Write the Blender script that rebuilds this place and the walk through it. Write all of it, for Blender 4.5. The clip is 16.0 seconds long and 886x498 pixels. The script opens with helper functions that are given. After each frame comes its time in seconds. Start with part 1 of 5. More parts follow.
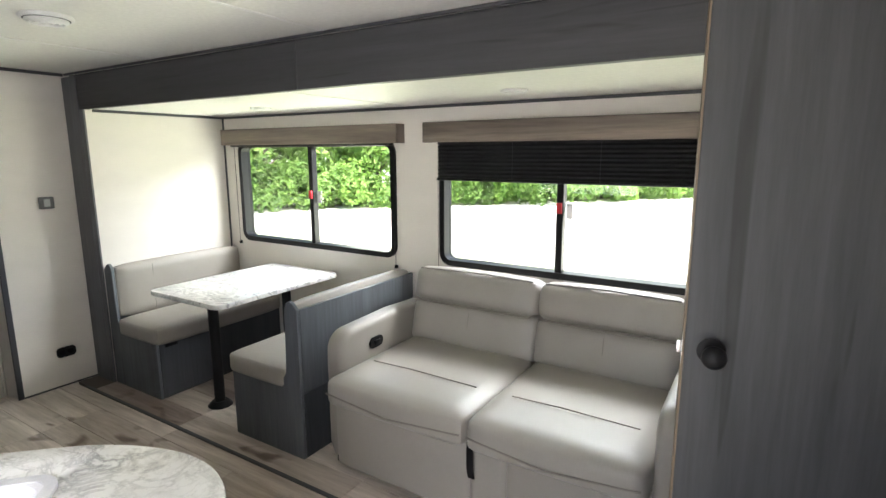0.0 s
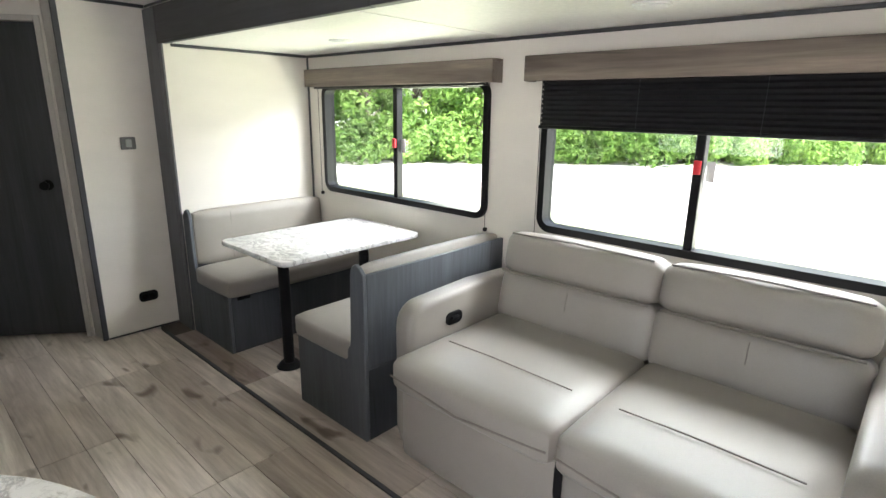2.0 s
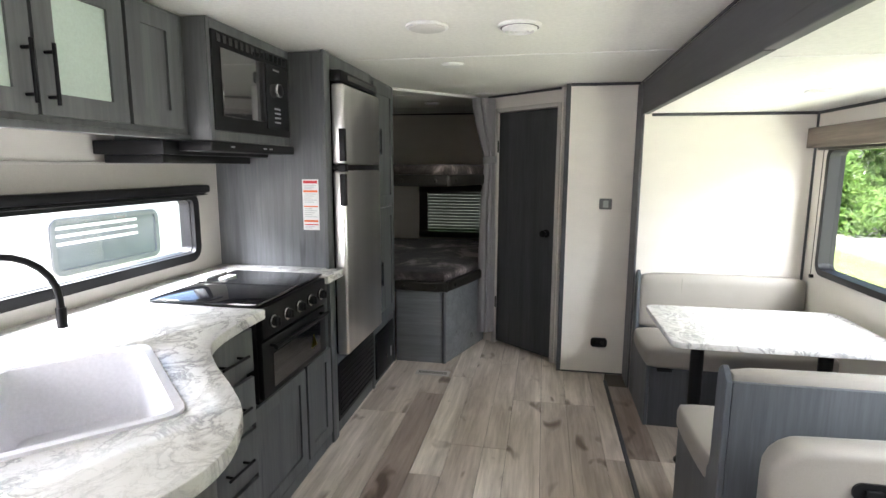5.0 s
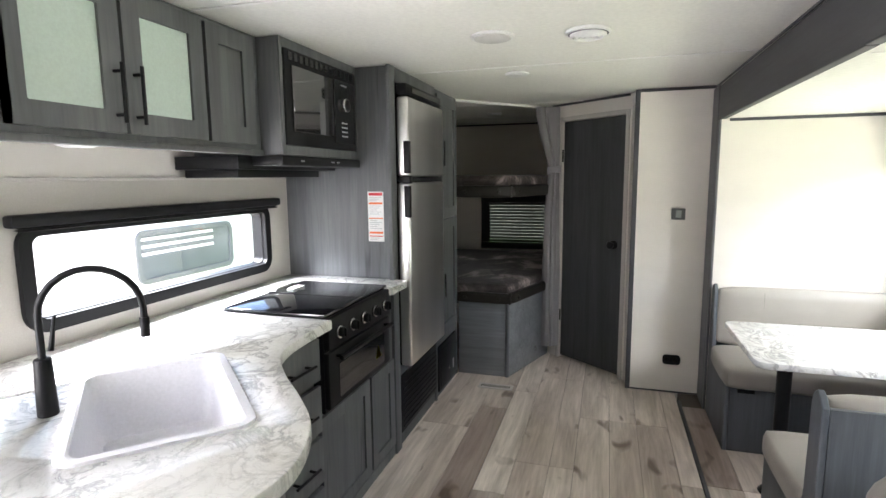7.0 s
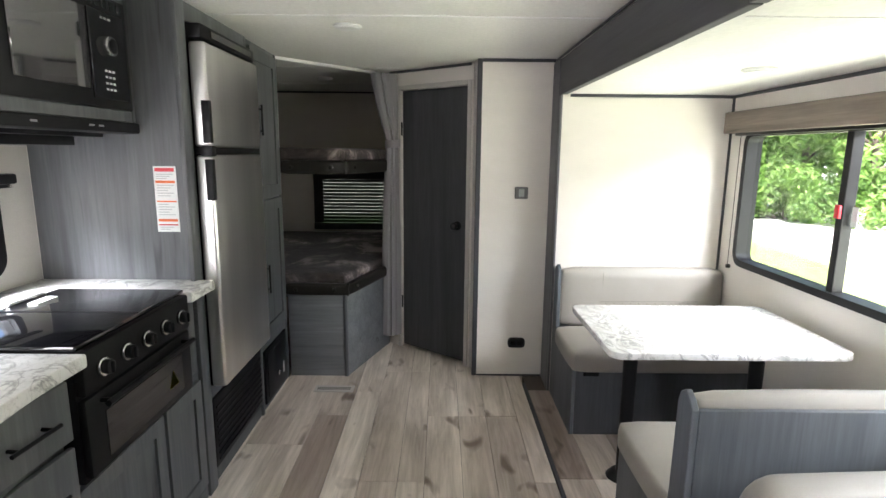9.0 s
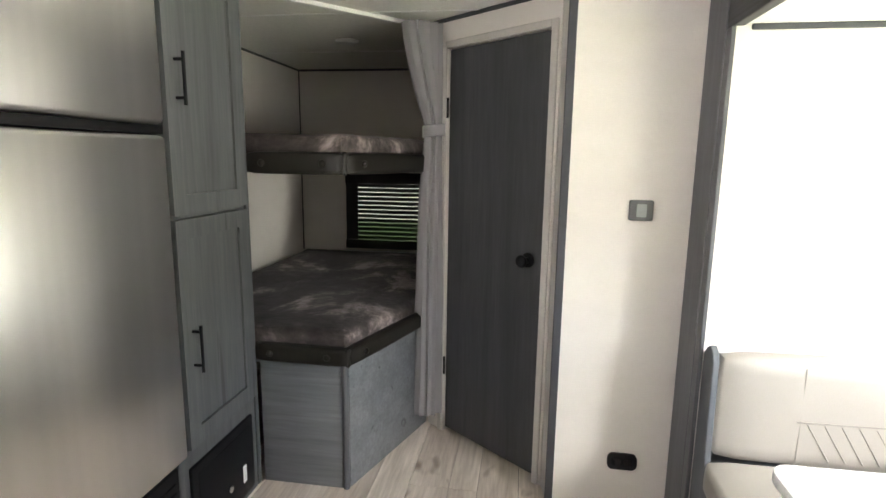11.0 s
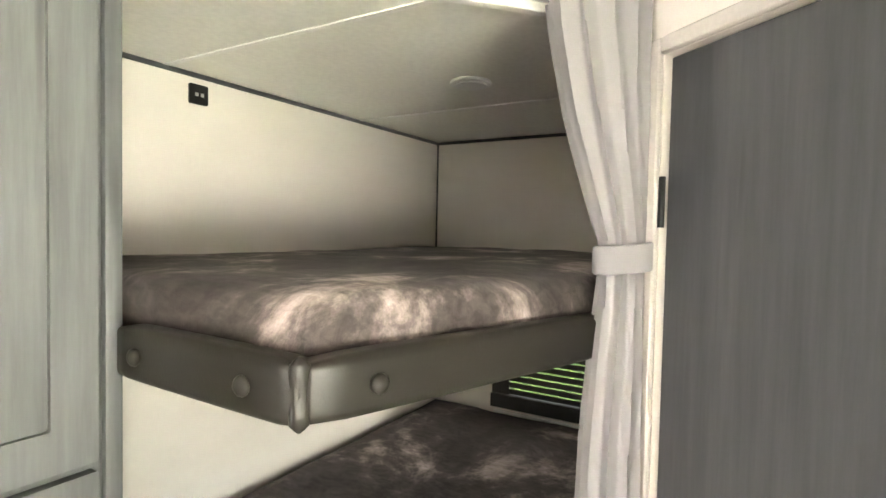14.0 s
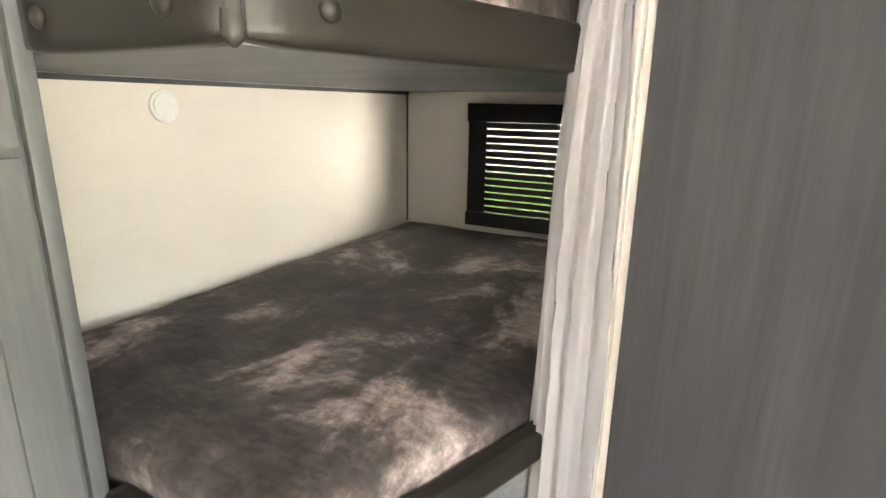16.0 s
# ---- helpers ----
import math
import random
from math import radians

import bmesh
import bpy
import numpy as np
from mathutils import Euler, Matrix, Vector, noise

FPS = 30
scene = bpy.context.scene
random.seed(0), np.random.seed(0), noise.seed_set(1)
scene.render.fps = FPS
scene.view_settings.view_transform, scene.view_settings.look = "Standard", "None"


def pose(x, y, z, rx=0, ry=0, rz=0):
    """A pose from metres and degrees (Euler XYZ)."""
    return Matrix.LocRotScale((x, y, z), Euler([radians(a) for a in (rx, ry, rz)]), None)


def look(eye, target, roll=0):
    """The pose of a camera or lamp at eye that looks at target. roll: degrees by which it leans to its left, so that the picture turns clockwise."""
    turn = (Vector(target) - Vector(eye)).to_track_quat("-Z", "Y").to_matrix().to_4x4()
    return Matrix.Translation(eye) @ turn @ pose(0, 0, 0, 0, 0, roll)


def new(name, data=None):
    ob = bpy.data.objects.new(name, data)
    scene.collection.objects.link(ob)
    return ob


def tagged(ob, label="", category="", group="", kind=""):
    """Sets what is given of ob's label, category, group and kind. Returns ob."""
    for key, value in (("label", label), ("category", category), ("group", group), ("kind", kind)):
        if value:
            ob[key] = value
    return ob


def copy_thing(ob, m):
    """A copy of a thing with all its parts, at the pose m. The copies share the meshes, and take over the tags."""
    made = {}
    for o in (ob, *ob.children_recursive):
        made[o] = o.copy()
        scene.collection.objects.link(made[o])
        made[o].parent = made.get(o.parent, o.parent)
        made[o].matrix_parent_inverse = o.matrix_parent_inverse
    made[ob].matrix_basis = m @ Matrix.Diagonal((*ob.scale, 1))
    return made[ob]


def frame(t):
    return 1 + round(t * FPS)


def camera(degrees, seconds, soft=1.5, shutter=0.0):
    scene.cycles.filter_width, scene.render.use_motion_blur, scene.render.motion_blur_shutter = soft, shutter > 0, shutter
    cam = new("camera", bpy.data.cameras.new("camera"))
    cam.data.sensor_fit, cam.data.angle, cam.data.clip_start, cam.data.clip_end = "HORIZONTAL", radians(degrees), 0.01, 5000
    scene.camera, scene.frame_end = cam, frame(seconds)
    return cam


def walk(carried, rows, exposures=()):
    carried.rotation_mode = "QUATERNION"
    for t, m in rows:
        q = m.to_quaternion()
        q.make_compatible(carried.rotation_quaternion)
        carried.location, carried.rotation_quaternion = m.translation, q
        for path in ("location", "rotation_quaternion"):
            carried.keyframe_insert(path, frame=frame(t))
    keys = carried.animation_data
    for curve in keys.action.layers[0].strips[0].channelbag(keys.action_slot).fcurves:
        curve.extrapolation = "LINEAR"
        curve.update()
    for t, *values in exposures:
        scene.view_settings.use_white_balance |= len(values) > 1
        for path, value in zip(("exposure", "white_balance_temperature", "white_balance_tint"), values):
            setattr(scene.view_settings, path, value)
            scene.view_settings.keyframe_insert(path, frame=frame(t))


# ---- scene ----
# the camera and its walk: t, x, y, z, yaw, pitch, roll
cam = camera(79.5, 16.0)
ROWS = [
    (0.0, -0.138, 0.574, 1.493, 31.95, -10.28, 0.16),
    (0.5, -0.143, 0.587, 1.496, 32.20, -13.26, -0.33),
    (1.0, -0.186, 0.631, 1.468, 32.68, -14.59, -0.61),
    (1.5, -0.315, 0.758, 1.447, 34.95, -16.25, -0.55),
    (2.0, -0.378, 0.960, 1.426, 42.70, -14.90, -0.77),
    (2.5, -0.382, 1.199, 1.412, 55.28, -12.01, -1.65),
    (3.0, -0.475, 1.378, 1.385, 67.21, -10.71, -2.06),
    (3.5, -0.490, 1.475, 1.392, 78.85, -10.11, -1.78),
    (4.0, -0.375, 1.581, 1.403, 89.17, -9.92, -1.26),
    (4.5, -0.275, 1.647, 1.419, 96.03, -9.40, -0.63),
    (5.0, -0.244, 1.656, 1.440, 100.68, -8.86, -0.22),
    (5.2, -0.233, 1.661, 1.435, 102.44, -8.44, -0.15),
    (7.3, -0.270, 1.631, 1.442, 107.14, -7.71, 0.56),
    (7.5, -0.269, 1.633, 1.439, 105.09, -8.01, 0.53),
    (8.0, -0.346, 1.563, 1.442, 94.74, -9.62, 0.41),
    (8.2, -0.371, 1.543, 1.441, 90.56, -10.17, 0.21),
    (10.3, -1.510, 1.637, 1.387, 89.68, -10.43, -0.82),
    (10.5, -1.625, 1.626, 1.370, 91.91, -9.72, -0.93),
    (11.0, -1.997, 1.656, 1.369, 98.70, -9.81, -0.80),
    (11.5, -2.381, 1.595, 1.355, 103.87, -10.33, -1.20),
    (12.0, -2.715, 1.557, 1.370, 109.11, -9.98, -0.81),
    (12.5, -3.027, 1.534, 1.423, 113.85, -8.57, -1.39),
    (13.0, -3.299, 1.469, 1.484, 116.52, -5.97, -2.39),
    (13.5, -3.442, 1.450, 1.535, 118.80, -3.34, -2.10),
    (14.0, -3.472, 1.451, 1.534, 120.98, -2.11, -1.19),
    (14.5, -3.477, 1.449, 1.517, 122.03, -2.76, -1.19),
    (15.0, -3.487, 1.443, 1.360, 122.56, -6.98, -1.63),
    (15.5, -3.488, 1.444, 1.246, 122.23, -13.18, -1.67),
    (16.0, -3.520, 1.442, 1.243, 118.35, -15.20, -0.94),
]
EXPOSURES = [(0.0, 2.4, 6380, 12), (2.5, 2.45, 6300, 13), (5.0, 2.7, 6250, 15), (8.2, 2.7, 6250, 15), (10.5, 3.15, 6400, 16),
             (11.5, 3.9, 6550, 15), (12.5, 4.85, 6650, 14), (13.5, 5.2, 6850, 14), (16.0, 5.3, 7000, 17)]
walk(cam, [(t, pose(x, y, z, 90 + pitch, roll, yaw)) for t, x, y, z, yaw, pitch, roll in ROWS], EXPOSURES)

# ---- daylight ----
SUN_ELEVATION, SUN_AZIMUTH = radians(66), radians(95)  # azimuth clockwise from +y
world = bpy.data.worlds.new("sky")
scene.world = world
world.use_nodes = True
wn = world.node_tree.nodes
sky = wn.new("ShaderNodeTexSky")
sky.sky_type, sky.sun_disc = "NISHITA", False
sky.sun_elevation, sky.sun_rotation = SUN_ELEVATION, SUN_AZIMUTH
sky.dust_density = 3.0
world.node_tree.links.new(sky.outputs[0], wn["Background"].inputs[0])
wn["Background"].inputs[1].default_value = 0.15
sun_dir = Vector((math.sin(SUN_AZIMUTH) * math.cos(SUN_ELEVATION), math.cos(SUN_AZIMUTH) * math.cos(SUN_ELEVATION), math.sin(SUN_ELEVATION)))
sun = new("sun", bpy.data.lights.new("sun", "SUN"))
sun.data.energy, sun.data.angle, sun.data.color = 5.0, radians(0.5), (1.0, 0.96, 0.9)
sun.matrix_world = look(sun_dir * 50, (0, 0, 0))


def sky_lamp(name, eye, target, w, h, watts, colour=(1, 1, 1), spread=180):
    """An added area lamp that stands in for daylight through an opening."""
    ob = new(name, bpy.data.lights.new(name, "AREA"))
    ob.data.shape, ob.data.size, ob.data.size_y, ob.data.energy, ob.data.color = "RECTANGLE", w, h, watts, colour
    ob.data.spread = radians(spread)
    ob.matrix_world = look(eye, target)


# fill lamp added in an assumed entry doorway, out of view
sky_lamp("entry_fill", (-0.21, -0.06, 0.95), (-3.2, 1.3, 0.5), 0.7, 1.7, 6.5, (1.0, 0.98, 0.95), 135)
# lamps added outside the windows, above the sight lines, to strengthen the skylight
sky_lamp("dinette_window_daylight", (-2.4, 3.95, 2.15), (-4.3, 0.8, 0.9), 1.9, 0.8, 24, (0.97, 1.0, 0.95))
sky_lamp("sofa_window_daylight", (-1.07, 3.85, 1.9), (-1.6, 2.0, 0.9), 1.6, 0.4, 22, (0.97, 1.0, 0.97))
sky_lamp("kitchen_window_daylight", (-1.95, -0.6, 1.8), (-1.95, 0.6, 0.9), 1.6, 0.5, 54, (0.98, 1.0, 1.0))
# lamps added below the windows, in place of bounce off the sunlit gravel
sky_lamp("dinette_window_ground_light", (-2.84, 3.75, 0.75), (-4.2, 1.0, 2.0), 1.6, 0.8, 10, (0.98, 1.0, 0.82))
sky_lamp("sofa_window_ground_light", (-1.07, 3.75, 0.75), (-1.9, 1.0, 2.0), 1.6, 0.8, 4, (1.0, 1.0, 0.88))
# added beside the bunk window, out of view, to lift the left bunk wall
sky_lamp("bunk_wall_fill", (-6.3, 1.4, 1.05), (-4.8, 0.0, 1.0), 0.6, 0.6, 6, (1.0, 1.0, 0.88))

# ---- materials ----
MATS = {}


def nodes_of(name):
    m = bpy.data.materials.new(name)
    m.use_nodes = True
    nt = m.node_tree
    return m, nt, nt.nodes, nt.links, nt.nodes["Principled BSDF"]


def noise_tex(nt, scale, stretch=(1, 1, 1), detail=4.0, rough=0.55, offset=None, distortion=0.0):
    """A noise texture in metres, stretched along an axis."""
    n, l = nt.nodes, nt.links
    co = n.new("ShaderNodeTexCoord")
    mp = n.new("ShaderNodeMapping")
    mp.inputs["Scale"].default_value = stretch
    l.new(co.outputs["Object"], mp.inputs["Vector"])
    out = mp.outputs[0]
    if offset is not None:
        add = n.new("ShaderNodeVectorMath")
        add.operation = "ADD"
        l.new(out, add.inputs[0])
        l.new(offset, add.inputs[1])
        out = add.outputs[0]
    t = n.new("ShaderNodeTexNoise")
    t.inputs["Scale"].default_value, t.inputs["Detail"].default_value = scale, detail
    t.inputs["Roughness"].default_value, t.inputs["Distortion"].default_value = rough, distortion
    l.new(out, t.inputs["Vector"])
    return t.outputs["Fac"]


def ramp(nt, fac, stops):
    r = nt.nodes.new("ShaderNodeValToRGB")
    e = r.color_ramp.elements
    while len(e) < len(stops):
        e.new(0.5)
    for k, (pos, c) in zip(e, stops):
        k.position, k.color = pos, (*c, 1)
    nt.links.new(fac, r.inputs[0])
    return r.outputs[0]


def mix(nt, a, b, fac, mode="MIX"):
    m = nt.nodes.new("ShaderNodeMix")
    m.data_type, m.blend_type = "RGBA", mode
    for sock, v in ((m.inputs[0], fac), (m.inputs[6], a), (m.inputs[7], b)):
        if hasattr(v, "is_output"):
            nt.links.new(v, sock)
        else:
            sock.default_value = v if isinstance(v, (int, float)) else (*v, 1)
    return m.outputs[2]


def bump(nt, bsdf, fac, strength, dist=0.002):
    b = nt.nodes.new("ShaderNodeBump")
    b.inputs["Strength"].default_value, b.inputs["Distance"].default_value = strength, dist
    nt.links.new(fac, b.inputs["Height"])
    nt.links.new(b.outputs[0], bsdf.inputs["Normal"])


def scaled(c, k):
    return tuple(min(1.0, v * k) for v in c)


def surface(name, colour, rough=0.5, metal=0.0, vary=0.15, scale=3.0, fine=120.0, stretch=(1, 1, 1), relief=0.15, coat=0.0, sheen=0.0):
    """A plain surface with variation at two scales and fine relief."""
    if name in MATS:
        return MATS[name]
    m, nt, n, l, b = nodes_of(name)
    big = noise_tex(nt, scale, stretch, 3)
    small = noise_tex(nt, fine, stretch, 2)
    c = ramp(nt, big, [(0.3, scaled(colour, 1 - vary)), (0.7, scaled(colour, 1 + vary))])
    c = mix(nt, c, ramp(nt, small, [(0.3, (0.86, 0.86, 0.86)), (0.7, (1, 1, 1))]), 0.6, "MULTIPLY")
    l.new(c, b.inputs["Base Color"])
    r = ramp(nt, big, [(0.3, (rough * 0.85,) * 3), (0.7, (min(1, rough * 1.15),) * 3)])
    l.new(r, b.inputs["Roughness"])
    b.inputs["Metallic"].default_value = metal
    b.inputs["Coat Weight"].default_value = coat
    b.inputs["Sheen Weight"].default_value = sheen
    if relief:
        bump(nt, b, small, relief)
    MATS[name] = m
    return m


def wood(name, dark, light, axis="z", rough=0.5, streak=1.0):
    """Printed wood grain that runs along one axis, with long streaks and a few darker cracks."""
    if name in MATS:
        return MATS[name]
    m, nt, n, l, b = nodes_of(name)
    st = {"x": (0.06, 1, 1), "y": (1, 0.06, 1), "z": (1, 1, 0.06)}[axis]
    rnd = n.new("ShaderNodeObjectInfo").outputs["Random"]
    off = n.new("ShaderNodeVectorMath")
    off.operation = "SCALE"
    off.inputs[0].default_value = (7, 5, 3)
    l.new(rnd, off.inputs["Scale"])
    broad = noise_tex(nt, 9, st, 4, 0.6, off.outputs[0], 0.4)
    grain = noise_tex(nt, 70, st, 5, 0.65, off.outputs[0])
    crack = noise_tex(nt, 22, tuple(v * 0.8 for v in st), 2, 0.5, off.outputs[0], 0.8)
    c = ramp(nt, broad, [(0.3, dark), (0.7, light)])
    c = mix(nt, c, ramp(nt, grain, [(0.3, (0.72, 0.72, 0.72)), (0.65, (1.08, 1.08, 1.08))]), 0.8 * streak, "MULTIPLY")
    c = mix(nt, c, ramp(nt, crack, [(0.27, (0.35, 0.34, 0.33)), (0.33, (1, 1, 1))]), 0.7, "MULTIPLY")
    l.new(c, b.inputs["Base Color"])
    b.inputs["Roughness"].default_value = rough
    bump(nt, b, grain, 0.12, 0.001)
    MATS[name] = m
    return m


def plank_material(name):
    m, nt, n, l, b = nodes_of(name)
    rnd = n.new("ShaderNodeObjectInfo").outputs["Random"]
    off = n.new("ShaderNodeVectorMath")
    off.operation = "SCALE"
    off.inputs[0].default_value = (31, 17, 3)
    l.new(rnd, off.inputs["Scale"])
    st = (0.14, 1, 1)
    broad = noise_tex(nt, 8, st, 4, 0.6, off.outputs[0], 0.6)
    grain = noise_tex(nt, 60, (0.06, 1, 1), 5, 0.65, off.outputs[0])
    knot = noise_tex(nt, 7, (0.5, 1, 1), 2, 0.5, off.outputs[0], 0.5)
    tone = ramp(nt, rnd, [(0.0, (0.36, 0.292, 0.255)), (0.35, (0.55, 0.478, 0.425)), (0.7, (0.69, 0.615, 0.555)), (1.0, (0.78, 0.71, 0.645))])
    c = mix(nt, tone, ramp(nt, broad, [(0.33, (0.66, 0.63, 0.6)), (0.66, (1.2, 1.2, 1.2))]), 0.95, "MULTIPLY")
    c = mix(nt, c, ramp(nt, grain, [(0.3, (0.72, 0.7, 0.68)), (0.65, (1.06, 1.06, 1.06))]), 0.8, "MULTIPLY")
    c = mix(nt, c, ramp(nt, knot, [(0.27, (0.25, 0.19, 0.15)), (0.36, (1, 1, 1))]), 0.85, "MULTIPLY")
    l.new(c, b.inputs["Base Color"])
    b.inputs["Roughness"].default_value = 0.42
    bump(nt, b, grain, 0.15, 0.001)
    return m


def marble_material(name):
    m, nt, n, l, b = nodes_of(name)
    warp = noise_tex(nt, 5, (1, 1, 1), 5, 0.6)
    vein = noise_tex(nt, 7.5, (1, 1.25, 1), 9, 0.66, None, 1.1)
    vein2 = noise_tex(nt, 19, (1.3, 1, 1), 6, 0.65, None, 0.5)
    where = noise_tex(nt, 4, (1, 1, 1), 3, 0.5)
    c = ramp(nt, warp, [(0.3, (0.72, 0.71, 0.69)), (0.6, (0.84, 0.835, 0.82))])
    dark = ramp(nt, vein, [(0.455, (1, 1, 1)), (0.495, (0.46, 0.465, 0.48)), (0.512, (0.7, 0.69, 0.68)), (0.56, (1, 1, 1))])
    c = mix(nt, c, dark, ramp(nt, where, [(0.36, (0.25, 0.25, 0.25)), (0.56, (1, 1, 1))]), "MULTIPLY")
    c = mix(nt, c, ramp(nt, vein2, [(0.47, (1, 1, 1)), (0.5, (0.66, 0.65, 0.64)), (0.53, (1, 1, 1))]), 0.4, "MULTIPLY")
    l.new(c, b.inputs["Base Color"])
    b.inputs["Roughness"].default_value = 0.22
    return m


def plush_material(name):
    """Plush with brushed nap; its light and dark sheen is painted in as colour patches."""
    m, nt, n, l, b = nodes_of(name)
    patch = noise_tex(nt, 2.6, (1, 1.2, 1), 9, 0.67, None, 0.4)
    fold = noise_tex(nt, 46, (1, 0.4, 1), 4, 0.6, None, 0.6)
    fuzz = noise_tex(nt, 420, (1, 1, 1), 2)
    # the lighter, pinker stops paint the sheen of the brushed nap
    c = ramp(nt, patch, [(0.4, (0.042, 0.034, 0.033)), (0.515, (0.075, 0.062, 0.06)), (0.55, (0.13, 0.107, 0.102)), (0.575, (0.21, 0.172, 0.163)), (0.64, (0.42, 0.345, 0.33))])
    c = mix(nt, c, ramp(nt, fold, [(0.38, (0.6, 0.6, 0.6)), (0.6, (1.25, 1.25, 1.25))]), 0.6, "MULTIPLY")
    l.new(c, b.inputs["Base Color"])
    b.inputs["Roughness"].default_value = 0.9
    b.inputs["Specular IOR Level"].default_value = 0.15
    b.inputs["Sheen Weight"].default_value = 0.1
    b.inputs["Sheen Roughness"].default_value = 0.4
    h = mix(nt, fold, fuzz, 0.3)
    bump(nt, b, h, 0.5, 0.005)
    return m


def brushed_steel(name):
    m, nt, n, l, b = nodes_of(name)
    streak = noise_tex(nt, 9, (1, 1, 0.004), 2, 0.5)
    fine = noise_tex(nt, 260, (1, 1, 0.01), 2)
    l.new(ramp(nt, streak, [(0.3, (0.66, 0.655, 0.645)), (0.7, (0.82, 0.81, 0.8))]), b.inputs["Base Color"])
    b.inputs["Roughness"].default_value = 0.3
    bump(nt, b, fine, 0.03, 0.0005)
    b.inputs["Metallic"].default_value = 1.0
    b.inputs["Anisotropic"].default_value = 0.3
    return m


def glass_material(name, tint=(0.96, 0.97, 0.96), gloss=1.0):
    m, nt, n, l, b = nodes_of(name)
    n.remove(b)
    tr, gl, mx = n.new("ShaderNodeBsdfTransparent"), n.new("ShaderNodeBsdfGlossy"), n.new("ShaderNodeMixShader")
    mx.inputs[0].default_value = 0.04
    tr.inputs[0].default_value = (*tint, 1)
    gl.inputs[0].default_value, gl.inputs["Roughness"].default_value = (gloss, gloss, gloss, 1), 0.02
    l.new(tr.outputs[0], mx.inputs[1])
    l.new(gl.outputs[0], mx.inputs[2])
    l.new(mx.outputs[0], n["Material Output"].inputs[0])
    return m


def leaf_material(name, a, c2):
    m, nt, n, l, b = nodes_of(name)
    isl = n.new("ShaderNodeNewGeometry").outputs["Random Per Island"]
    l.new(ramp(nt, isl, [(0.0, a), (1.0, c2)]), b.inputs["Base Color"])
    b.inputs["Roughness"].default_value = 0.6
    b.inputs["Transmission Weight"].default_value = 0.0
    tl, ad = n.new("ShaderNodeBsdfTranslucent"), n.new("ShaderNodeMixShader")
    l.new(ramp(nt, isl, [(0.0, scaled(a, 1.5)), (1.0, scaled(c2, 1.5))]), tl.inputs[0])
    ad.inputs[0].default_value = 0.45
    l.new(b.outputs[0], ad.inputs[1])
    l.new(tl.outputs[0], ad.inputs[2])
    l.new(ad.outputs[0], n["Material Output"].inputs[0])
    return m


def ground_material(name):
    """Pale gravel with a strip of grass behind the trailer and dry grass near the slide."""
    m, nt, n, l, b = nodes_of(name)
    co = n.new("ShaderNodeTexCoord")
    sep = n.new("ShaderNodeSeparateXYZ")
    l.new(co.outputs["Object"], sep.inputs[0])
    big, small, tuft = noise_tex(nt, 0.35, (1, 1, 1), 5), noise_tex(nt, 30, (1, 1, 1), 4), noise_tex(nt, 6, (1, 1, 1), 5)
    gravel = mix(nt, ramp(nt, big, [(0.3, (0.58, 0.56, 0.51)), (0.7, (0.74, 0.72, 0.66))]), ramp(nt, small, [(0.3, (0.7, 0.7, 0.7)), (0.7, (1.1, 1.1, 1.1))]), 0.8, "MULTIPLY")
    grass = ramp(nt, tuft, [(0.3, (0.045, 0.085, 0.02)), (0.7, (0.11, 0.17, 0.05))])
    dry = ramp(nt, tuft, [(0.3, (0.15, 0.2, 0.045)), (0.7, (0.28, 0.31, 0.11))])

    def band(sock, lo, hi, soft):
        a = n.new("ShaderNodeMapRange")
        a.inputs[1].default_value, a.inputs[2].default_value = lo - soft, lo + soft
        l.new(sock, a.inputs[0])
        c = n.new("ShaderNodeMapRange")
        c.inputs[1].default_value, c.inputs[2].default_value, c.inputs[3].default_value, c.inputs[4].default_value = hi - soft, hi + soft, 1, 0
        l.new(sock, c.inputs[0])
        p = n.new("ShaderNodeMath")
        p.operation = "MULTIPLY"
        l.new(a.outputs[0], p.inputs[0])
        l.new(c.outputs[0], p.inputs[1])
        return p.outputs[0]

    c = mix(nt, gravel, dry, band(sep.outputs[1], 4.0, 10.5, 1.2))
    both = n.new("ShaderNodeMath")
    both.operation = "MULTIPLY"
    l.new(band(sep.outputs[0], -19.0, -6.2, 0.5), both.inputs[0])
    l.new(band(sep.outputs[1], -9.0, 2.8, 0.5), both.inputs[1])
    c = mix(nt, c, grass, both.outputs[0])
    l.new(c, b.inputs["Base Color"])
    b.inputs["Roughness"].default_value = 0.95
    bump(nt, b, small, 0.6, 0.02)
    return m


M_WALL = surface("linen_wallboard", (0.7, 0.66, 0.61), 0.6, vary=0.03, fine=260, stretch=(1, 1, 3), relief=0.12)
M_SPLASH = surface("grey_backsplash_vinyl", (0.52, 0.49, 0.45), 0.45, vary=0.04, fine=240, relief=0.1)
M_CEIL = surface("white_ceiling_vinyl", (0.78, 0.77, 0.73), 0.55, vary=0.03, fine=60, relief=0.25)
M_SEAM = surface("white_ceiling_batten", (0.82, 0.81, 0.79), 0.4, vary=0.02, relief=0)
M_TRIM = surface("charcoal_trim", (0.05, 0.052, 0.06), 0.45, vary=0.1, relief=0.05)
M_GREYTRIM = wood("grey_wood_trim", (0.07, 0.072, 0.078), (0.12, 0.122, 0.13))
M_FASCIA = wood("charcoal_fascia", (0.026, 0.026, 0.029), (0.05, 0.05, 0.054), "x")
M_CAB = wood("grey_cabinet_wood", (0.075, 0.08, 0.082), (0.13, 0.135, 0.135))
M_PANEL = wood("grey_end_panel_wood", (0.085, 0.09, 0.095), (0.15, 0.155, 0.16))
